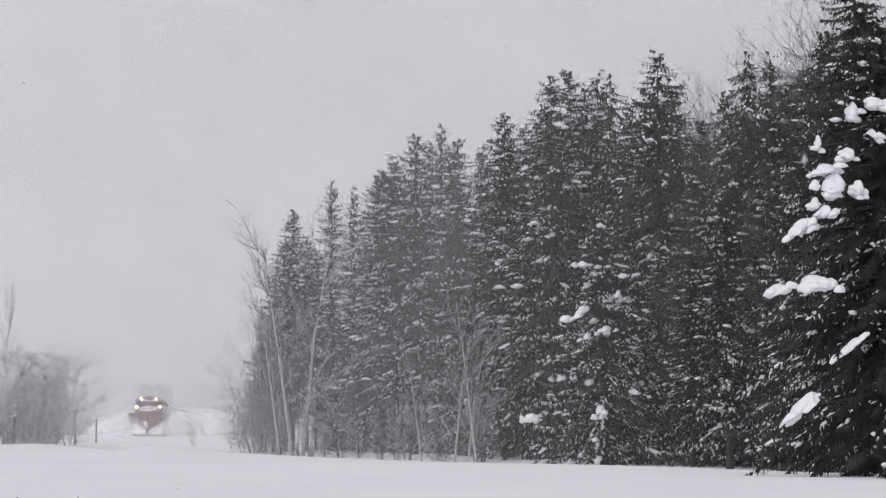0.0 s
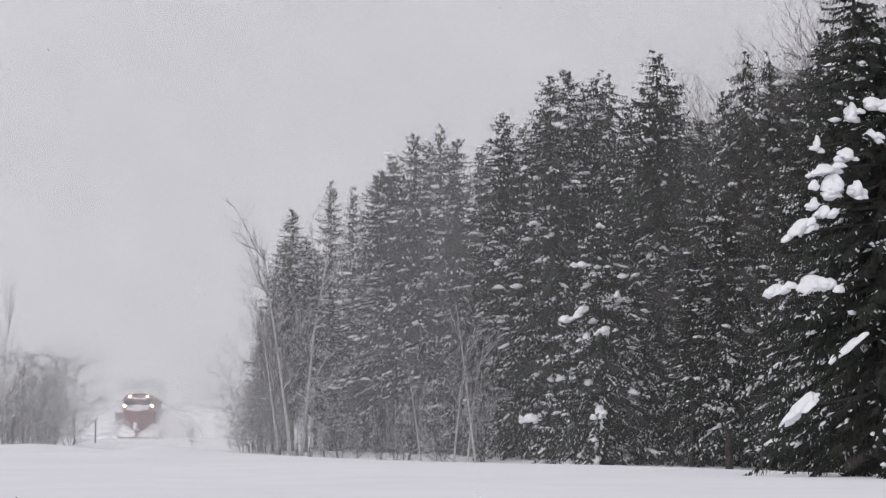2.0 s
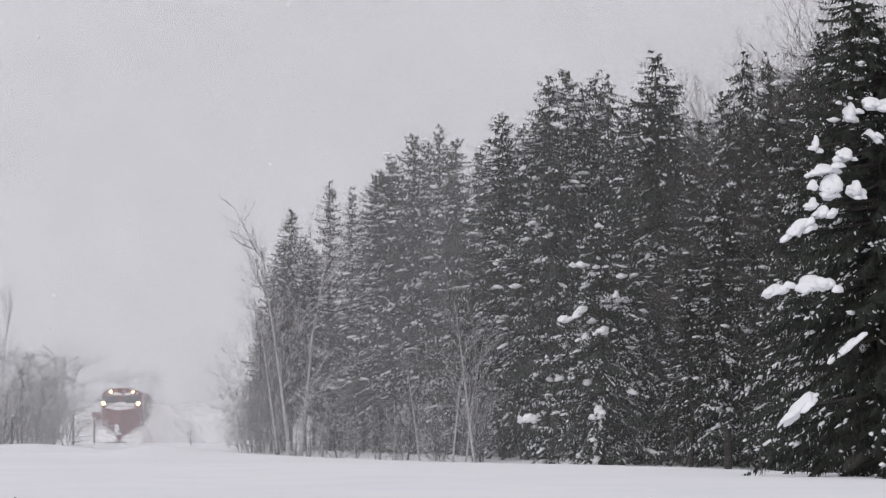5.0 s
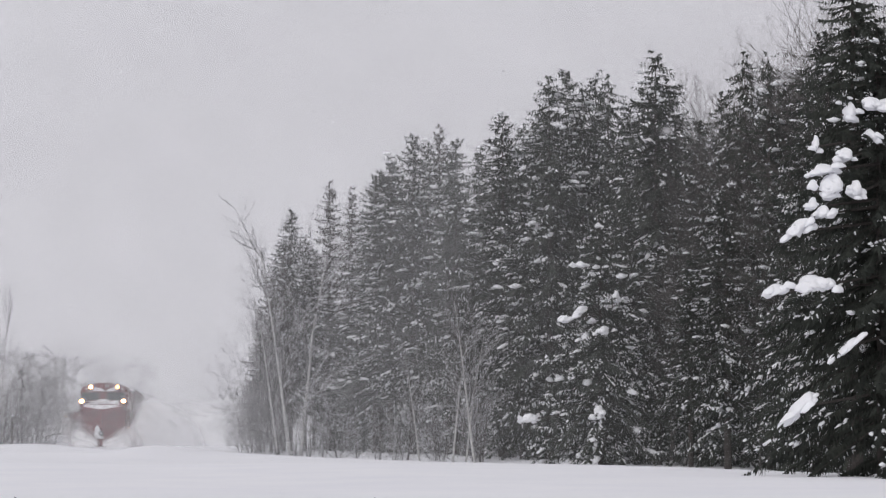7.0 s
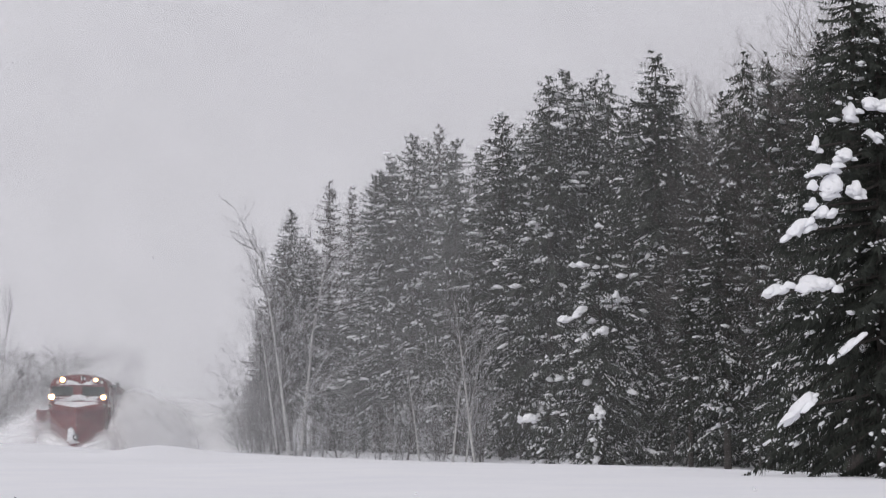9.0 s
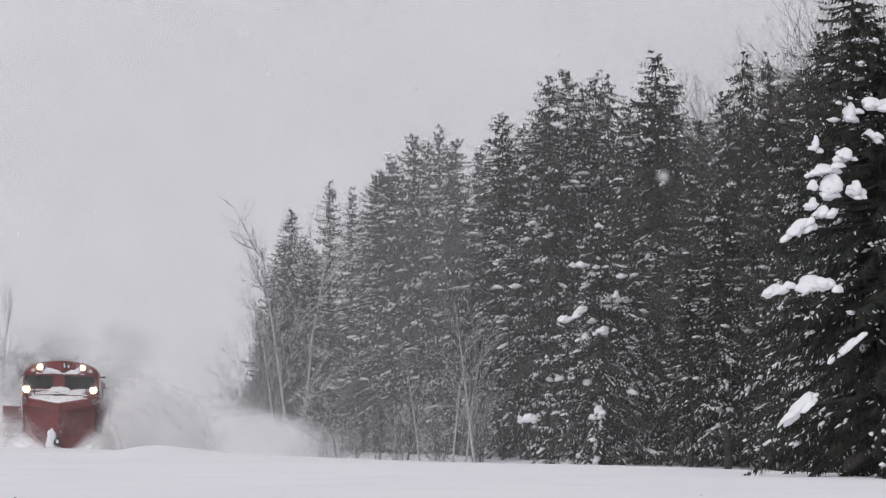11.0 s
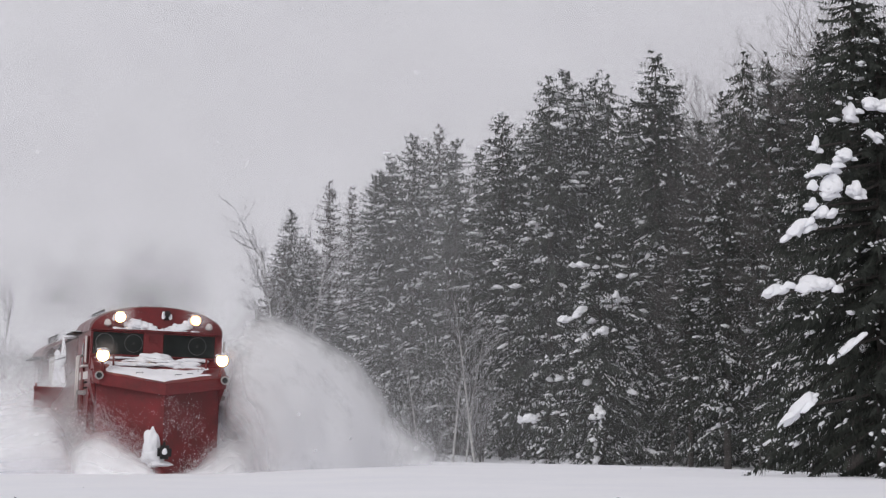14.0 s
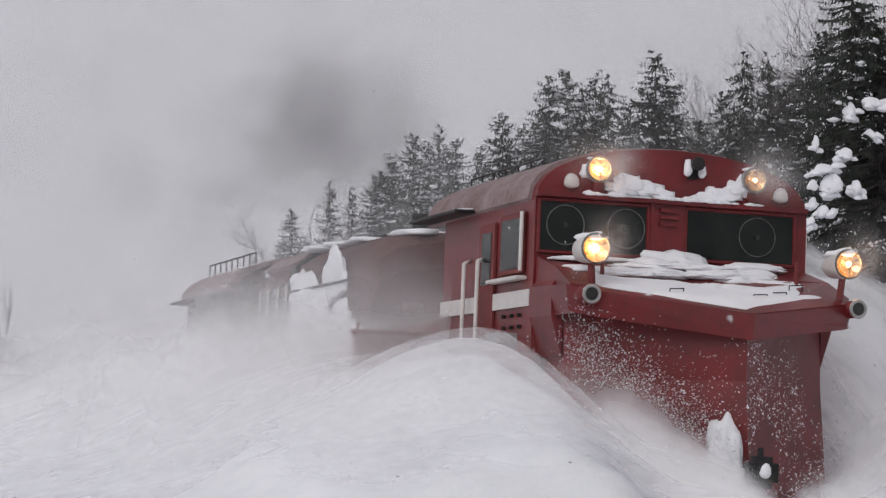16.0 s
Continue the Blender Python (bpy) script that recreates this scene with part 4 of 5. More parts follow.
    # side of the cab: stripe, door, window, handrails, step
    for s in (-1, 1):
        bm = box(bmesh.new(), -4.49, -1.40, s * 1.50 - 0.012, s * 1.50 + 0.012, 2.62, 2.79)
        part("stripe", bm, CREAM, v, "cream stripe along the cab side")
        bm = box(bmesh.new(), -2.42, -1.60, s * 1.495 - 0.02, s * 1.495 + 0.02, 2.95, 3.60, 0.02)
        win = part("side_window", bm, DULLRED, v)
        part("pane", box(bmesh.new(), -2.32, -1.70, s * 1.52 - 0.004, s * 1.52 + 0.004, 3.02, 3.53), GLASS, win)
        part("grab_rail", rod(bmesh.new(), (-1.55, s * 1.56, 2.98), (-1.55, s * 1.56, 3.58), 0.022, sides=8), CREAM, win)
        part("sill", box(bmesh.new(), -2.55, -1.52, s * 1.55 - 0.06, s * 1.55 + 0.06, 2.89, 2.93, 0.01), CREAM, win)
        bm = box(bmesh.new(), -3.12, -2.56, s * 1.495 - 0.018, s * 1.495 + 0.018, 1.9, 3.55, 0.015)
        door = part("door", bm, DULLRED, v)
        part("pane", box(bmesh.new(), -3.0, -2.68, s * 1.516 - 0.004, s * 1.516 + 0.004, 2.9, 3.45), GLASS, door)
        for x in (-3.35, -2.86):
            bm = bmesh.new()
            rod(bm, (x, s * 1.60, 1.95), (x, s * 1.60, 3.15), 0.024, sides=8)
            rod(bm, (x, s * 1.60, 3.15), (x - 0.12, s * 1.5, 3.19), 0.024, sides=8)
            part("handrail", bm, CREAM, v, "pale handrail beside the cab door", True)
        bm = bmesh.new()
        for k in range(6):
            box(bm, -2.3 + 0.09 * k, -2.25 + 0.09 * k, s * 1.55 - 0.12, s * 1.55 + 0.12, 2.26, 2.36)
        part("step", bm, STEEL, v)
        for k in range(3):
            for h in (2.42, 2.54):
                part("bolt", rod(bmesh.new(), (-2.2 + 0.25 * k, s * 1.47, h), (-2.2 + 0.25 * k, s * 1.525, h), 0.02, sides=6), DARK, v)
        bm = box(bmesh.new(), -5.1, -3.3, min(s * 1.40, s * 1.74), max(s * 1.40, s * 1.74), 3.70, 3.735, 0.008)
        part("eave", bm, DARK, v, "dark thin roof overhang")
        bm = bmesh.new()
        for k in range(5):
            lump(bm, (-4.9 + 0.36 * k, s * 1.6, 3.737), (0.22, 0.09, 0.02), rnd, 2, 0.5)
        part("eave_snow", bm, SNOWCAP, v, "", True)
        # folding side wing
        bm = box(bmesh.new(), -4.68, -4.60, min(s * 1.3, s * 2.46), max(s * 1.3, s * 2.46), 1.75, 2.44, 0.012)
        wing = part("side_wing", bm, RED, v, "red steel side wing swung out")
        bm = box(bmesh.new(), -4.72, -4.56, min(s * 1.3, s * 2.48), max(s * 1.3, s * 2.48), 2.40, 2.45)
        rod(bm, (-4.62, s * 2.42, 2.44), (-4.62, s * 2.42, 2.52), 0.02, sides=6)
        part("rib", bm, RED, wing)
        # flared cheek between blade and cab
        bm = bmesh.new()
        prism(bm, [(s * 1.38, 2.1), (s * 1.50, 2.5), (s * 1.50, 2.80), (s * 1.38, 2.95)], -1.4, -0.72)
        part("cheek", bm, RED, v)
    return v


PLOUGH = build_plough()


def caked(bm, rnd, count, x0, x1, y, z0, z1, size):
    """Flat cakes of snow driven against a side wall."""
    for k in range(count):
        r = size * rnd.uniform(0.5, 1.2)
        lump(bm, (rnd.uniform(x0, x1), y, rnd.uniform(z0, z1)), (r, 0.05, r * rnd.uniform(0.35, 0.7)), rnd, 3, 0.45, 1.0)


def build_locomotive():
    v = tagged(new("locomotive"), "dull red diesel locomotive plastered with snow, pushing the plough", "train")
    part("frame", box(bmesh.new(), -14.4, -7.9, -1.35, 1.35, 0.9, 1.5, 0.04), DARK, v)
    side = [(1.38, 1.4), (1.40, 3.35), (1.30, 3.66), (1.02, 3.86), (0.5, 3.95), (0, 3.97), (-0.5, 3.95), (-1.02, 3.86), (-1.30, 3.66), (-1.40, 3.35), (-1.38, 1.4)]
    bm = bmesh.new()
    loops = []
    for x, k in ((-7.95, 0.80), (-8.05, 0.93), (-8.35, 0.985), (-8.8, 1.0), (-12.2, 1.0)):
        loops.append([bm.verts.new((x, y * (0.94 + 0.06 * k), 1.4 + (z - 1.4) * k)) for y, z in side])
    for a, b in zip(loops, loops[1:]):
        for q in range(len(side) - 1):
            bm.faces.new((a[q], a[q + 1], b[q + 1], b[q]))
    bm.faces.new(loops[0])
    bm.faces.new(loops[-1][::-1])
    bmesh.ops.recalc_face_normals(bm, faces=bm.faces[:])
    part("hood", bm, LOCOPAINT, v, "high dull red engine hood with rounded end")
    part("cab", prism(bmesh.new(), [(y * 0.985, min(z, 3.9)) for y, z in side], -14.3, -12.25), LOCOPAINT, v)
    arch = [(y * 1.03, z + 0.03) for y, z in side[1:-1]]
    part("cab_arch", prism(bmesh.new(), arch + [(y * 0.93, z - 0.1) for y, z in arch[::-1]], -12.42, -12.22), DARK, v, "dark arched frame round the cab's end")
    part("cab_roof", prism(bmesh.new(), [(y * 1.04, z + 0.05) for y, z in side[2:-2]] + [(y * 0.98, z - 0.02) for y, z in side[2:-2][::-1]], -14.45, -12.42), ROOF, v)
    part("exhaust", rod(bmesh.new(), (-10.0, -0.2, 3.8), (-10.0, -0.2, 4.30), 0.11, sides=14), DARK, v, "black exhaust stack", True)
    for x in (-11.0, -11.35):
        bm = lump(bmesh.new(), (x, -0.35, 3.98), (0.16, 0.16, 0.13), random.Random(4), 2, 0.3)
        part("roof_vent", bm, DARK, v, "", True)
    for s in (-1, 1):
        for x0, x1 in ((-14.15, -13.75), (-13.6, -13.15), (-13.0, -12.6)):
            bm = bmesh.new()
            for z0, z1, y0, y1 in ((2.45, 3.4, 1.41, 1.41),):
                box(bm, x0, x1, min(s * 1.37, s * y0), max(s * 1.37, s * y1), z0, z1, 0.015)
            part("side_window", bm, GLASS, v)
        for x in (-14.2, -13.68, -13.08, -12.52):
            part("handrail", rod(bmesh.new(), (x, s * 1.45, 1.7), (x + 0.06, s * 1.43, 3.4), 0.022, sides=6), CREAM, v)
        part("walkway", box(bmesh.new(), -12.2, -8.0, min(s * 1.36, s * 1.52), max(s * 1.36, s * 1.52), 1.42, 1.50, 0.01), DARK, v)
        for x in (-9.3, -10.9):
            part("hood_door", box(bmesh.new(), x - 0.65, x + 0.65, min(s * 1.38, s * 1.42), max(s * 1.38, s * 1.42), 1.75, 3.15, 0.02), LOCOPAINT, v)
        part("rail", rod(bmesh.new(), (-12.1, s * 1.47, 3.28), (-8.7, s * 1.47, 3.28), 0.02, sides=6), DARK, v)
        for x in (-9.0, -10.6, -12.0, -13.4):
            part("wheel", rod(bmesh.new(), (x, s * 0.75, 0.5), (x, s * 0.89, 0.5), 0.5, sides=24), DARK, v)
    rnd = random.Random(9)
    bm = bmesh.new()
    caked(bm, rnd, 34, -11.9, -8.4, -1.45, 1.7, 3.1, 0.65)
    caked(bm, rnd, 16, -12.0, -9.6, -1.42, 2.8, 3.5, 0.45)
    caked(bm, rnd, 8, -14.2, -12.6, -1.42, 1.6, 2.4, 0.4)
    for k in range(22):
        lump(bm, (rnd.uniform(-14.2, -8.5), rnd.uniform(-1.0, 1.0), 3.90), (0.5, 0.3, 0.07), rnd, 2, 0.5)
    tagged(part("snow_cover", bm, SNOWCAP, v, "snow plastered on the hood and cab", True), kind="stuff")
    return v


def build_rear_plough():
    """A second plough wagon, turned the other way, at the end of the train."""
    v = tagged(new("snow_plough"), "dull red plough wagon with snowy roof trailing behind the locomotive", "train")
    part("underframe", box(bmesh.new(), -22.5, -14.9, -1.2, 1.2, 0.6, 1.3, 0.03), DARK, v)
    arch = [(1.47 * math.cos(math.pi * i / 14), 3.45 + 0.62 * math.sin(math.pi * i / 14) ** 0.85) for i in range(15)]
    part("cab", prism(bmesh.new(), [(1.46, 1.2)] + arch + [(-1.46, 1.2)], -19.6, -16.2), LOCOPAINT, v)
    part("roof", prism(bmesh.new(), [(y * 1.05, z + 0.03) for y, z in arch] + [(y * 0.98, z - 0.03) for y, z in arch[::-1]], -19.9, -15.9), ROOF, v, "greyish snow-dusted roof")
    part("front_body", box(bmesh.new(), -16.15, -15.0, -1.40, 1.40, 1.1, 2.6, 0.04), LOCOPAINT, v)
    part("nose", box(bmesh.new(), -22.4, -19.65, -1.36, 1.36, 0.8, 2.7, 0.06), LOCOPAINT, v)
    for s in (-1, 1):
        part("eave", box(bmesh.new(), -19.9, -15.9, min(s * 1.45, s * 1.72), max(s * 1.45, s * 1.72), 3.43, 3.47, 0.008), DARK, v)
        bm = rod(bmesh.new(), (-19.7, s * 1.1, 4.12), (-16.1, s * 1.1, 4.12), 0.015, sides=5)
        for k in range(9):
            rod(bm, (-19.7 + 0.45 * k, s * 1.1, 3.95), (-19.7 + 0.45 * k, s * 1.1, 4.12), 0.012, sides=5)
        part("roof_rail", bm, DARK, v)
        part("door", box(bmesh.new(), -17.4, -16.7, min(s * 1.45, s * 1.49), max(s * 1.45, s * 1.49), 1.6, 3.3, 0.015), DARK, v)
        part("side_window", box(bmesh.new(), -18.9, -18.0, min(s * 1.45, s * 1.49), max(s * 1.45, s * 1.49), 2.6, 3.2, 0.02), GLASS, v)
        part("stripe", box(bmesh.new(), -19.55, -17.5, min(s * 1.45, s * 1.475), max(s * 1.45, s * 1.475), 2.3, 2.48), CREAM, v)
    rnd = random.Random(12)
    bm = bmesh.new()
    caked(bm, rnd, 14, -19.4, -16.4, -1.48, 1.5, 2.6, 0.4)
    for k in range(16):
        lump(bm, (rnd.uniform(-19.6, -16.2), rnd.uniform(-1.1, 0.6), 3.98), (0.4, 0.3, 0.06), rnd, 2, 0.5)
    tagged(part("snow_cover", bm, SNOWCAP, v, "snow plastered on roof and wall", True), kind="stuff")
    return v


LOCO = build_locomotive()
REAR = build_rear_plough()


# ---- airborne snow and smoke, in rigid pieces that go with the train ----
def scraps(name, seed, count, place, size, mat, label, category):
    """Scraps of powder; place(rnd) gives a point."""
    rnd = np.random.default_rng(seed)
    vs, fs, uv = [], [], []
    for i in range(count):
        c = np.array(place(rnd))
        q = rnd.normal(0, 1, 3)
        q /= np.linalg.norm(q)
        a = np.cross(q, rnd.normal(0, 1, 3))
        a /= np.linalg.norm(a)
        b = np.cross(q, a)
        s = size * rnd.uniform(0.6, 1.4)
        k = len(vs)
        vs.extend((c - a * s - b * s, c + a * s - b * s, c + a * s + b * s, c - a * s + b * s))
        fs.append((k, k + 1, k + 2, k + 3))
        uv.extend(((0, 0), (1, 0), (1, 1), (0, 1)))
    return tagged(raw(name, vs, fs, mat, uv=uv), label, category, kind="stuff")


def flecks(name, seed, count, place, size, label):
    """Solid crumbs and flakes of snow."""
    rnd = np.random.default_rng(seed)
    c = np.array([place(rnd) for _ in range(count)])
    s = size * rnd.uniform(0.4, 1.5, (count, 1, 1))
    v = (c[:, None, :] + rnd.normal(0, 1, (count, 4, 3)) * s).reshape(-1, 3)
    k = np.arange(count)[:, None] * 4
    f = np.concatenate([k + np.array(t) for t in ((0, 1, 2), (0, 3, 1), (1, 3, 2), (0, 2, 3))])
    return tagged(raw(name, v, f, SNOWCAP), label, "snow", kind="stuff")


SMOKE = powder("exhaust_smoke", (0.15, 0.145, 0.145), 0.07, 0.25)


def crest(x):
    """Height of the heap's ridge along the wagon."""
    return float(np.interp(x, (-26, -16, -6, -3.6, -1.0, 0.6, 1.6), (1.50, 1.65, 1.75, 1.72, 1.50, 0.8, 0.45)))


def heap_z(x, y):
    """The heap beside the wagon: steep on its inner face, long outside."""
    ridge = -2.15 - 0.07 * max(0.0, -x)
    d = y - ridge
    k = math.exp(-(d / 0.62) ** 2) if d > 0 else math.exp(-(d / 2.2) ** 2)
    return 0.4 + (crest(x) - 0.4) * k


def build_heap():
    bm = bmesh.new()
    nx, ny = 150, 44
    g = {}
    for i in range(nx + 1):
        for j in range(ny + 1):
            x, y = 1.6 - 24.0 * i / nx, -1.55 - 7.0 * (j / ny) ** 1.3
            y -= 0.10 * max(0.0, -x - 6) * (j / ny)
            p = Vector((x, y, 0))
            lift = min(1.0, (heap_z(x, y) - 0.4) * 2)
            z = heap_z(x, y) + lift * (0.16 * noise.noise(p * 0.9) + 0.09 * noise.noise(p * 2.3) + 0.04 * noise.noise(p * 6.0)) - 0.38 - 0.45 * (1 - lift)
            g[i, j] = bm.verts.new((x, y, z))
    for i in range(nx):
        for j in range(ny):
            bm.faces.new((g[i, j], g[i, j + 1], g[i + 1, j + 1], g[i + 1, j]))
    bmesh.ops.recalc_face_normals(bm, faces=bm.faces[:])
    return tagged(part("snow_wave", bm, SNOWCAP, None, "", True), "rolling bank of loose snow pushed aside by the plough", "snow", kind="stuff")


def build_surge():
    """A bank of loose snow that wells up beside the nose."""
    bm = bmesh.new()
    g = {}
    for i in range(61):
        for j in range(41):
            x, y = -2.6 + 8.0 * i / 60, -1.35 - 4.6 * j / 40
            p = Vector((x, y, 3.3))
            rise = 1.25 * math.exp(-((x - 1.0) / (2.6 if x > 1 else 2.2)) ** 2 - ((y + 2.75) / (0.85 if y > -2.75 else 1.9)) ** 2)
            g[i, j] = bm.verts.new((x, y, 0.32 - 0.4 * max(0, 1 - 3 * rise) + rise + min(1, rise * 2) * (0.13 * noise.noise(p * 1.2) + 0.07 * noise.noise(p * 3.1) + 0.03 * noise.noise(p * 8))))
    for i in range(60):
        for j in range(40):
            bm.faces.new((g[i, j], g[i, j + 1], g[i + 1, j + 1], g[i + 1, j]))
    bmesh.ops.recalc_face_normals(bm, faces=bm.faces[:])
    return tagged(part("snow_wave", bm, SNOWCAP, None, "", True), "surge of loose snow welling up at the plough nose", "snow", kind="stuff")


def surge_place(rnd):
    x, y = rnd.uniform(-2.0, 4.0), -1.5 - 3.2 * rnd.random()
    rise = 1.25 * math.exp(-((x - 1.0) / (2.6 if x > 1 else 2.2)) ** 2 - ((y + 2.75) / (0.85 if y > -2.75 else 1.9)) ** 2)
    return x, y, 0.3 + rise + abs(rnd.normal(0, 0.14))


def sheets(name, nu, nv, layers, point, mat, label, seed, rough=0.16):
    """Thin curved sheets of airborne powder; point(u, v, layer) gives a place and how dense it is there."""
    vs, fs, dens = [], [], []
    for k in range(layers):
        base = len(vs)
        for i in range(nu + 1):
            for j in range(nv + 1):
                p, d = point(i / nu, j / nv, k)
                p = Vector(p)
                q = p + Vector((seed * 3.1, k * 7.7, seed))
                p += rough * (noise.noise_vector(q * 0.55) + 0.35 * noise.noise_vector(q * 1.3))
                vs.append(p)
                dens.append(max(0.0, min(1.0, d)))
        for i in range(nu):
            for j in range(nv):
                a = base + i * (nv + 1) + j
                fs.append((a, a + 1, a + nv + 2, a + nv + 1))
    ob = raw(name, vs, fs, mat)
    ob.data.shade_smooth()
    layer = ob.data.attributes.new("powder", "FLOAT", "POINT")
    layer.data.foreach_set("value", np.asarray(dens, dtype=np.float32))
    return tagged(ob, label, "snow", kind="stuff")


def soft(a, b, x):
    k = max(0.0, min(1.0, (x - a) / (b - a)))
    return k * k * (3 - 2 * k)


def plume(u, v, k):
    """Fan of powder thrown out on the wagon's left, opening backwards."""
    s = 1.10 - 0.08 * k
    w, h = (0.3 + 4.7 * u ** 0.85) * s, (0.95 + 3.15 * u ** 0.6) * s
    a = v * math.pi / 2
    d = soft(1.0, 0.66, u) * soft(0.0, 0.16, u) * (0.88 + 0.1 * k) * soft(-0.02, 0.2, v)
    return (0.7 - 5.6 * u - 0.25 * k, 1.15 + 0.3 * u + w * math.sin(a), 0.15 + h * math.cos(a)), d


def bank(u, v, k):
    """Powder rolling over the snow bank on the wagon's right."""
    x = 1.3 - 20.0 * u
    y = -1.45 - (4.2 + 4.0 * u) * v
    d = soft(0.0, 0.06, u) * soft(1.0, 0.8, u) * soft(0.0, 0.16, v) * soft(1.0, 0.5, v) * (0.95 - 0.13 * k)
    return (x, y, heap_z(x, y) - 0.22 + (0.11 + 0.22 * u) * k), d


def veil(u, v, k):
    """Thin powder swirling round the locomotive."""
    return (-5.9 - 1.6 * k + 0.4 * math.sin(4 * u + k), -4.4 + 7.2 * u, 0.9 + 3.9 * v), (0.62 if k < 3 else 0.46) * soft(0.0, 0.2, u) * soft(1.0, 0.8, u) * soft(1.0, 0.2, v)


def surge_mist(u, v, k):
    """Powder hanging over the surge of snow at the nose."""
    x, y = -2.4 + 6.6 * u, -1.3 - 3.9 * v
    rise = 1.25 * math.exp(-((x - 1.0) / (2.6 if x > 1 else 2.2)) ** 2 - ((y + 2.75) / (0.85 if y > -2.75 else 1.9)) ** 2)
    return (x, y, 0.36 + rise + 0.11 * k), soft(0.0, 0.2, u) * soft(1.0, 0.8, u) * soft(0.0, 0.15, v) * soft(1.0, 0.75, v) * (0.95 - 0.18 * k)


def drift(sign, wide, grow, high, x0, step, dense):
    """Curtains of powder that hang across the track's side, one behind another."""
    def place(u, v, k):
        x = x0 - step * k
        w = wide + grow * k
        y = 1.0 + w * u
        top = high * (1 - u ** 2.2) ** 0.7 + 0.2
        z = 0.25 + (top + 0.6) * v
        d = soft(1.0, 0.45, v) * soft(1.0, 0.7, u) * soft(-0.1, 0.1, u) * dense
        return (x - 1.4 * u * u + 0.5 * math.sin(3 * u + k), sign * y, z), d
    return place


def boil(side):
    """Powder boiling up over the blade's lower edge."""
    def place(u, v, k):
        x = 1.22 - 1.0 * u + 0.14 * k + 0.35 * (1 - v)
        top = (0.75 + 1.95 * u) * (1.0 - 0.14 * k)
        d = soft(1.0, 0.25, v) * soft(1.02, 0.5, u) * soft(-0.08, 0.12, u)
        return (x, side * (0.18 + 2.1 * u), 0.15 + top * v), d
    return place


def far_rim(rnd):
    u, a = 0.25 + 0.7 * rnd.random(), (rnd.random() ** 0.8) * math.pi / 2
    w, h = 0.3 + 4.7 * u ** 0.85, 0.95 + 3.15 * u ** 0.6
    k = 1.08 + abs(rnd.normal(0, 0.06))
    return 0.7 - 5.6 * u, 1.15 + 0.3 * u + k * w * math.sin(a), 0.15 + k * h * math.cos(a)


def smoke(rnd):
    p = rnd.normal(0, 1, 3)
    p = p / np.linalg.norm(p) * rnd.random() ** 0.6 * 1.25
    return -12.2 + p[0] * 1.5, SMOKE_Y + p[1], SMOKE_Z + p[2] * 0.9


def smoke_tail(rnd):
    u = rnd.random()
    p = rnd.normal(0, 1, 3) * (0.3 + 0.9 * u)
    return -11.0 - 11 * u + p[0], -0.4 - 1.6 * u + p[1], 4.6 + 1.3 * u ** 0.6 + p[2] * 0.6


def crumbs(rnd):
    s = -1 if rnd.random() < 0.6 else 1
    u = rnd.random() ** 1.2
    return 0.9 - 2.2 * u + rnd.normal(0, 0.15), s * (0.3 + 1.55 * u) + rnd.normal(0, 0.16), 0.45 + 1.3 * u + rnd.normal(0, 0.22)


def thrown(rnd):
    """Crumbs tossed up along the blade's right face."""
    u = rnd.random() ** 0.8
    return 0.95 - 1.05 * u + abs(rnd.normal(0, 0.10)), -0.25 - 1.3 * u + rnd.normal(0, 0.10), 0.75 + 1.05 * u + rnd.normal(0, 0.16) + 0.22 * rnd.exponential(0.5)


def ridge_crumbs(rnd):
    x = 0.5 - 8 * rnd.random()
    y = -1.6 - 1.3 * rnd.random()
    return x, y, heap_z(x, y) - 0.1 + abs(rnd.normal(0, 0.16))


# Extra scraps added before each headlamp; they catch its light as a halo.
def lamp_halo(rnd):
    y, z, x = ((-0.85, 4.03, -1.2), (-1.32, 3.118, 0.1), (1.32, 3.118, 0.1), (0.85, 4.03, -1.2))[int(rnd.integers(0, 4))]
    return x + 0.10 + 0.35 * rnd.random(), y + rnd.normal(0, 0.09), z + rnd.normal(0, 0.09)


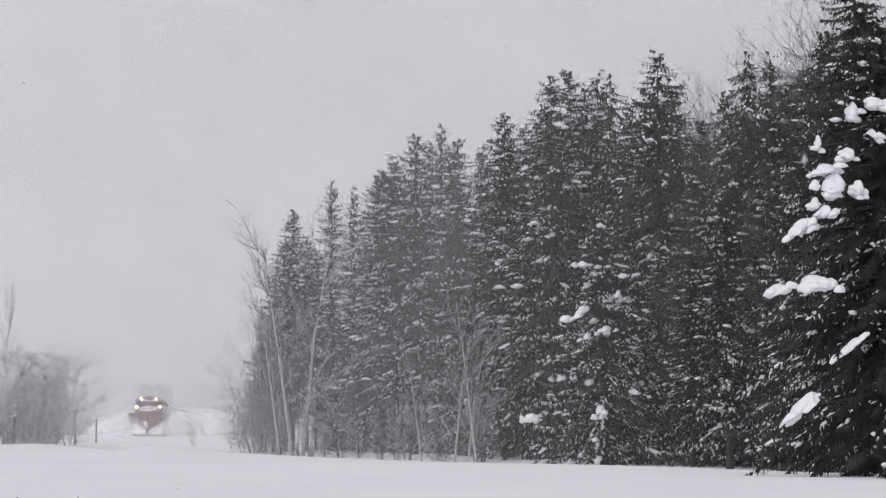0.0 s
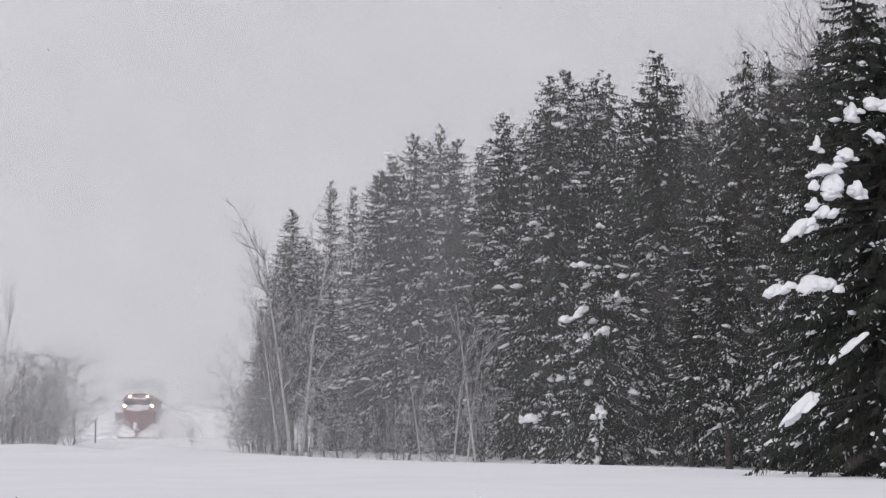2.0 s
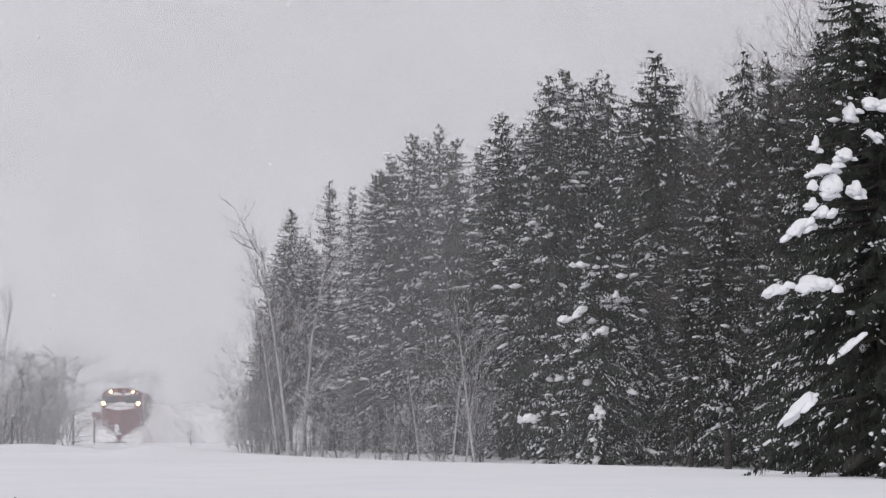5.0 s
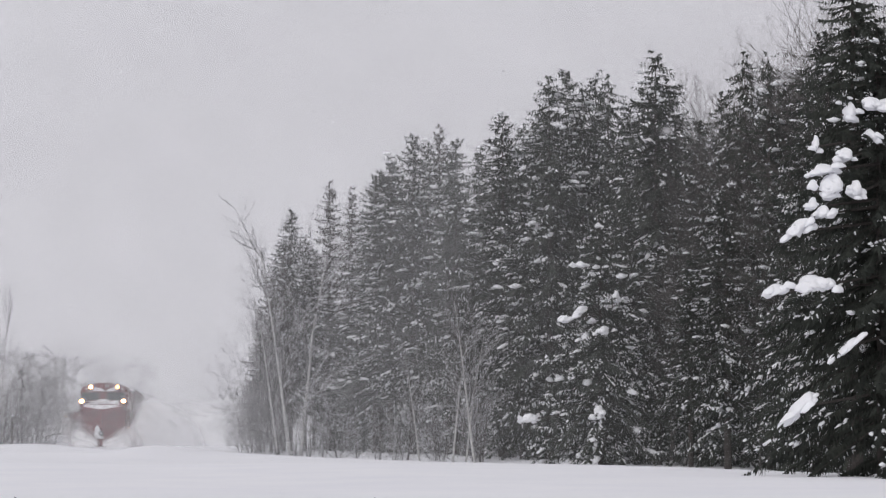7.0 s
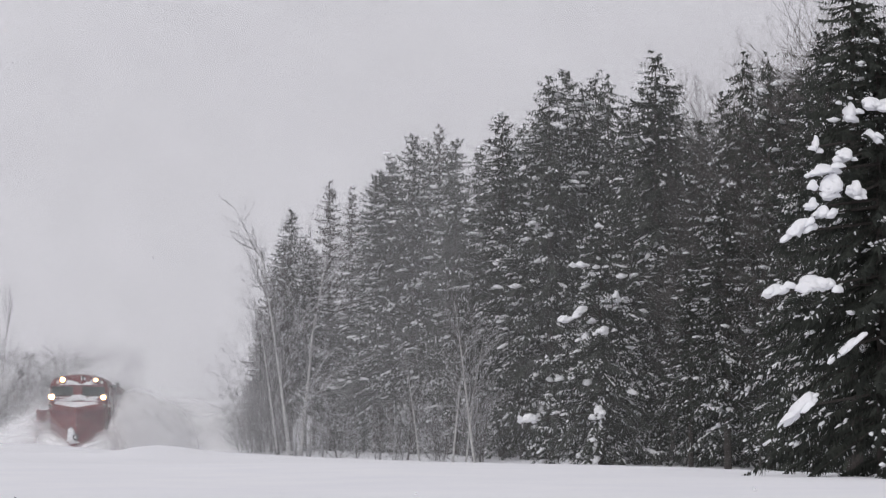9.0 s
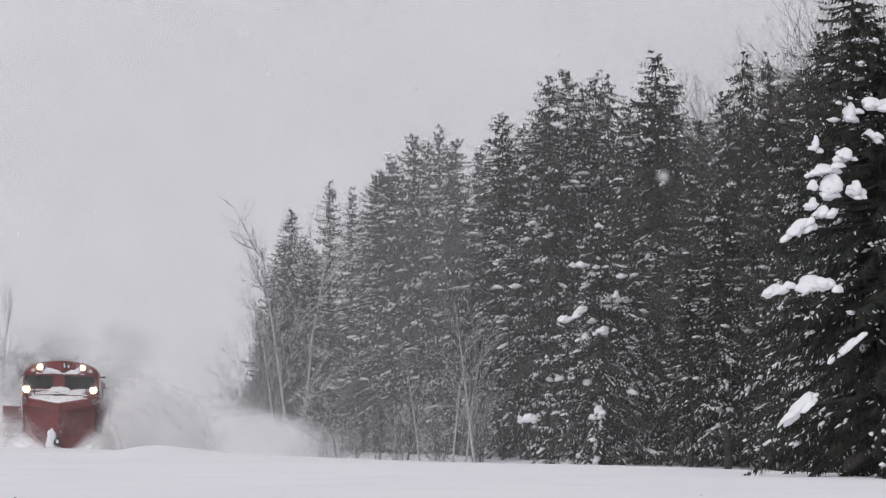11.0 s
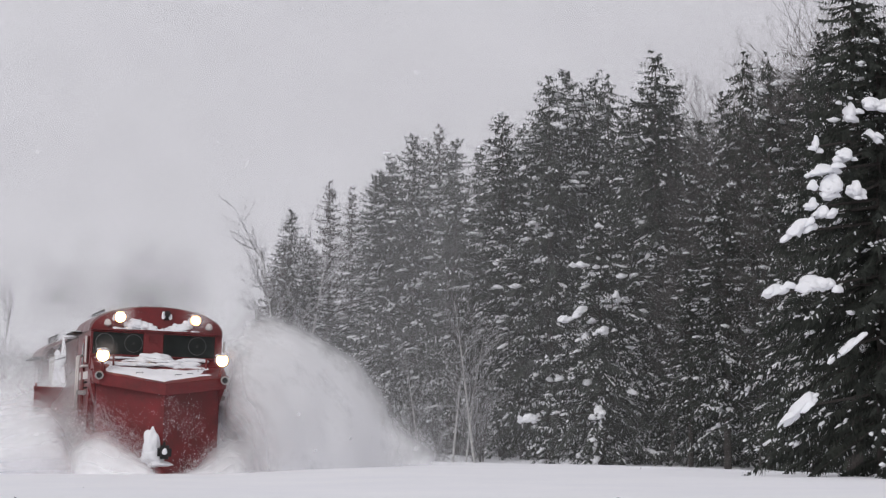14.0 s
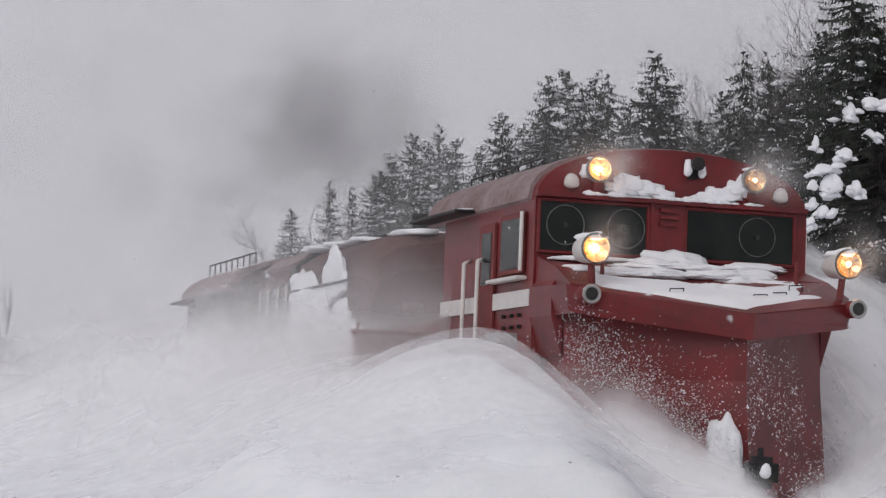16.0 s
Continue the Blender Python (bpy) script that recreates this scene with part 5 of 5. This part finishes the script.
SMOKE_Y, SMOKE_Z = -1.0, 5.6
LAMPHALO = powder("lamp_halo_powder", (0.99, 0.99, 0.99), 0.085, 0.5)
BANK = sheeted("loose_snow_powder", (0.985, 0.985, 0.99), 0.95, 0.22, 0.9)
PLUME = sheeted("snow_plume", (0.985, 0.985, 0.99), 0.97, 0.55, 3.5)
DRIFT = sheeted("snow_drift_cloud", (0.985, 0.985, 0.99), 0.8, 0.3, 1.6)
PIECES = [
    (build_heap(), 0.2),
    (sheets("snow_spray", 90, 26, 6, bank, BANK, "white powder snow boiling over the bank beside the plough", 31), 0.3),
    (sheets("snow_spray", 60, 36, 7, plume, PLUME, "tall plume of white powder snow beside the plough", 32), 0.7),
    (sheets("snow_cloud", 40, 16, 8, drift(-1, 3.6, 0.8, 2.1, -2.0, 2.6, 0.72), DRIFT, "long pale cloud of drifting powder behind the plough", 33, 0.5), 1.7),
    (sheets("snow_cloud", 40, 16, 7, drift(1, 11.5, 0.5, 2.9, -4.6, 3.0, 0.85), DRIFT, "long pale cloud of drifting powder behind the plough", 34, 0.5), 2.3),
    (sheets("snow_cloud", 30, 16, 9, veil, DRIFT, "thin white powder cloud round the locomotive", 39, 0.4), 2.0),
    (scraps("exhaust_smoke", 35, 30, smoke, 1.1, SMOKE, "dark grey diesel exhaust puff over the locomotive", "smoke"), 2.9),
    (scraps("exhaust_smoke", 41, 28, smoke, 1.2, SMOKE, "dark grey diesel exhaust puff over the locomotive", "smoke"), 3.1),
    (scraps("exhaust_smoke", 38, 34, smoke_tail, 1.4, SMOKE, "thin grey diesel exhaust drifting back", "smoke"), 3.4),
    (build_surge(), 5.5),
    (sheets("snow_burst", 24, 16, 4, boil(-1), PLUME, "burst of white powder over the blade's corner", 51, 0.26), 5.0),
    (sheets("snow_burst", 24, 16, 4, boil(1), PLUME, "burst of white powder over the blade's corner", 52, 0.26), 6.0),
    (sheets("snow_burst", 40, 26, 4, surge_mist, PLUME, "white powder over the surge of snow", 53, 0.1), 5.5),
    (flecks("snow_crumbs", 54, 400, surge_place, 0.008, "small white snow crumbs over the surge of snow"), 5.5),
    (flecks("snow_crumbs", 45, 4200, thrown, 0.0055, "white snow crumbs tossed up along the blade"), 5.0),
    (flecks("snow_crumbs", 37, 2600, crumbs, 0.008, "small white snow crumbs flying off the blade"), 0.0),
    (flecks("snow_crumbs", 40, 300, ridge_crumbs, 0.008, "small white snow crumbs tumbling over the bank"), 0.4),
    (flecks("snow_crumbs", 43, 1500, far_rim, 0.007, "fine white snow grains at the rim of the plume"), 0.7),
    (scraps("halo_scraps", 44, 96, lamp_halo, 0.32, LAMPHALO, "pale scraps added before the headlamps to catch a halo", "snow"), 0.0),
]


def flake_place(rnd):
    return rnd.uniform(-4.5, 4.5), rnd.uniform(6, 24), rnd.uniform(-1, 24)


SNOWFALL = scraps("snowfall", 61, 420, flake_place, 0.022, powder("snowflake", (0.95, 0.95, 0.96), 0.75, 5.0), "scattered soft white snowflakes falling", "snow")


# ---- motion ----
def stand(x, y, z, heading, cant):
    """Pose of a thing whose own x points ahead and own y to its left."""
    return pose(x, y, z, 0, 0, -90 + heading) @ pose(0, 0, 0, -cant, 0, 0)


def motions():
    for v in (PLOUGH, LOCO, REAR):
        walk(v, [(r[0], stand(*r[1:])) for r in WAY])
    for ob, phase in PIECES:
        rows = []
        for r in WAY:
            b = 0.0 if phase == 0 else 1.0
            sway = pose(0.12 * b * math.sin(r[0] * 2.1 + phase), 0.08 * b * math.sin(r[0] * 1.7 + 2 * phase), 0.07 * b * math.sin(r[0] * 2.6 + 3 * phase))
            if phase >= 5.0:
                sink = {15.0: -0.15, 15.5: -1.25, 16.0: 0.35 if phase < 5.4 else 0.3}.get(r[0], 0.05 * math.sin(r[0] * 3 + phase))
                if phase == 5.5 and r[0] < 15.9:
                    sink = -1.6
                sway = pose(0, 0, sink)
            if phase in (0.2, 0.3, 0.4):
                sway = sway @ pose(0, 0, float(np.interp(r[0], (15.5, 16), (0.0, 0.1))))
            if phase == 0.7:
                sway = sway @ pose(float(np.interp(r[0], (15, 15.5), (0.0, -0.5))), float(np.interp(r[0], (13.5, 14.5, 15), (0.35, 0.25, 0.0))), float(np.interp(r[0], (0, 7, 11.5, 13.5, 14.5, 15, 15.5), (-1.3, -0.8, 0.0, 0.3, 0.2, 0.0, -0.25))))
            if phase == 2.3:
                sway = sway @ pose(0, float(np.interp(r[0], (12.5, 13.5, 14.5, 16), (0.0, -1.8, -5.0, -6.0))), 0)
            if phase in (2.9, 3.1):
                aside = float(np.interp(r[0], (0, 9, 12, 13.5, 14.5, 15, 16), (2.0, 2.6, 3.6, 3.0, 1.0, 0.5, 0.0)))
                rise = float(np.interp(r[0], (0, 12.5, 14.5, 16), (-0.6, -0.4, 0.0, 0.2))) - (float(np.interp(r[0], (13.2, 14.5), (1.6, 0.0))) if phase == 3.1 else 0)
                sway = pose(0, aside, rise)
            rows.append((r[0], stand(*r[1:]) @ sway))
        walk(ob, rows)
    walk(SNOWFALL, [(t, pose(0.15 * t - 1.2, 0, -1.15 * t)) for t in (0.0, 8.0, 16.0)])


motions()
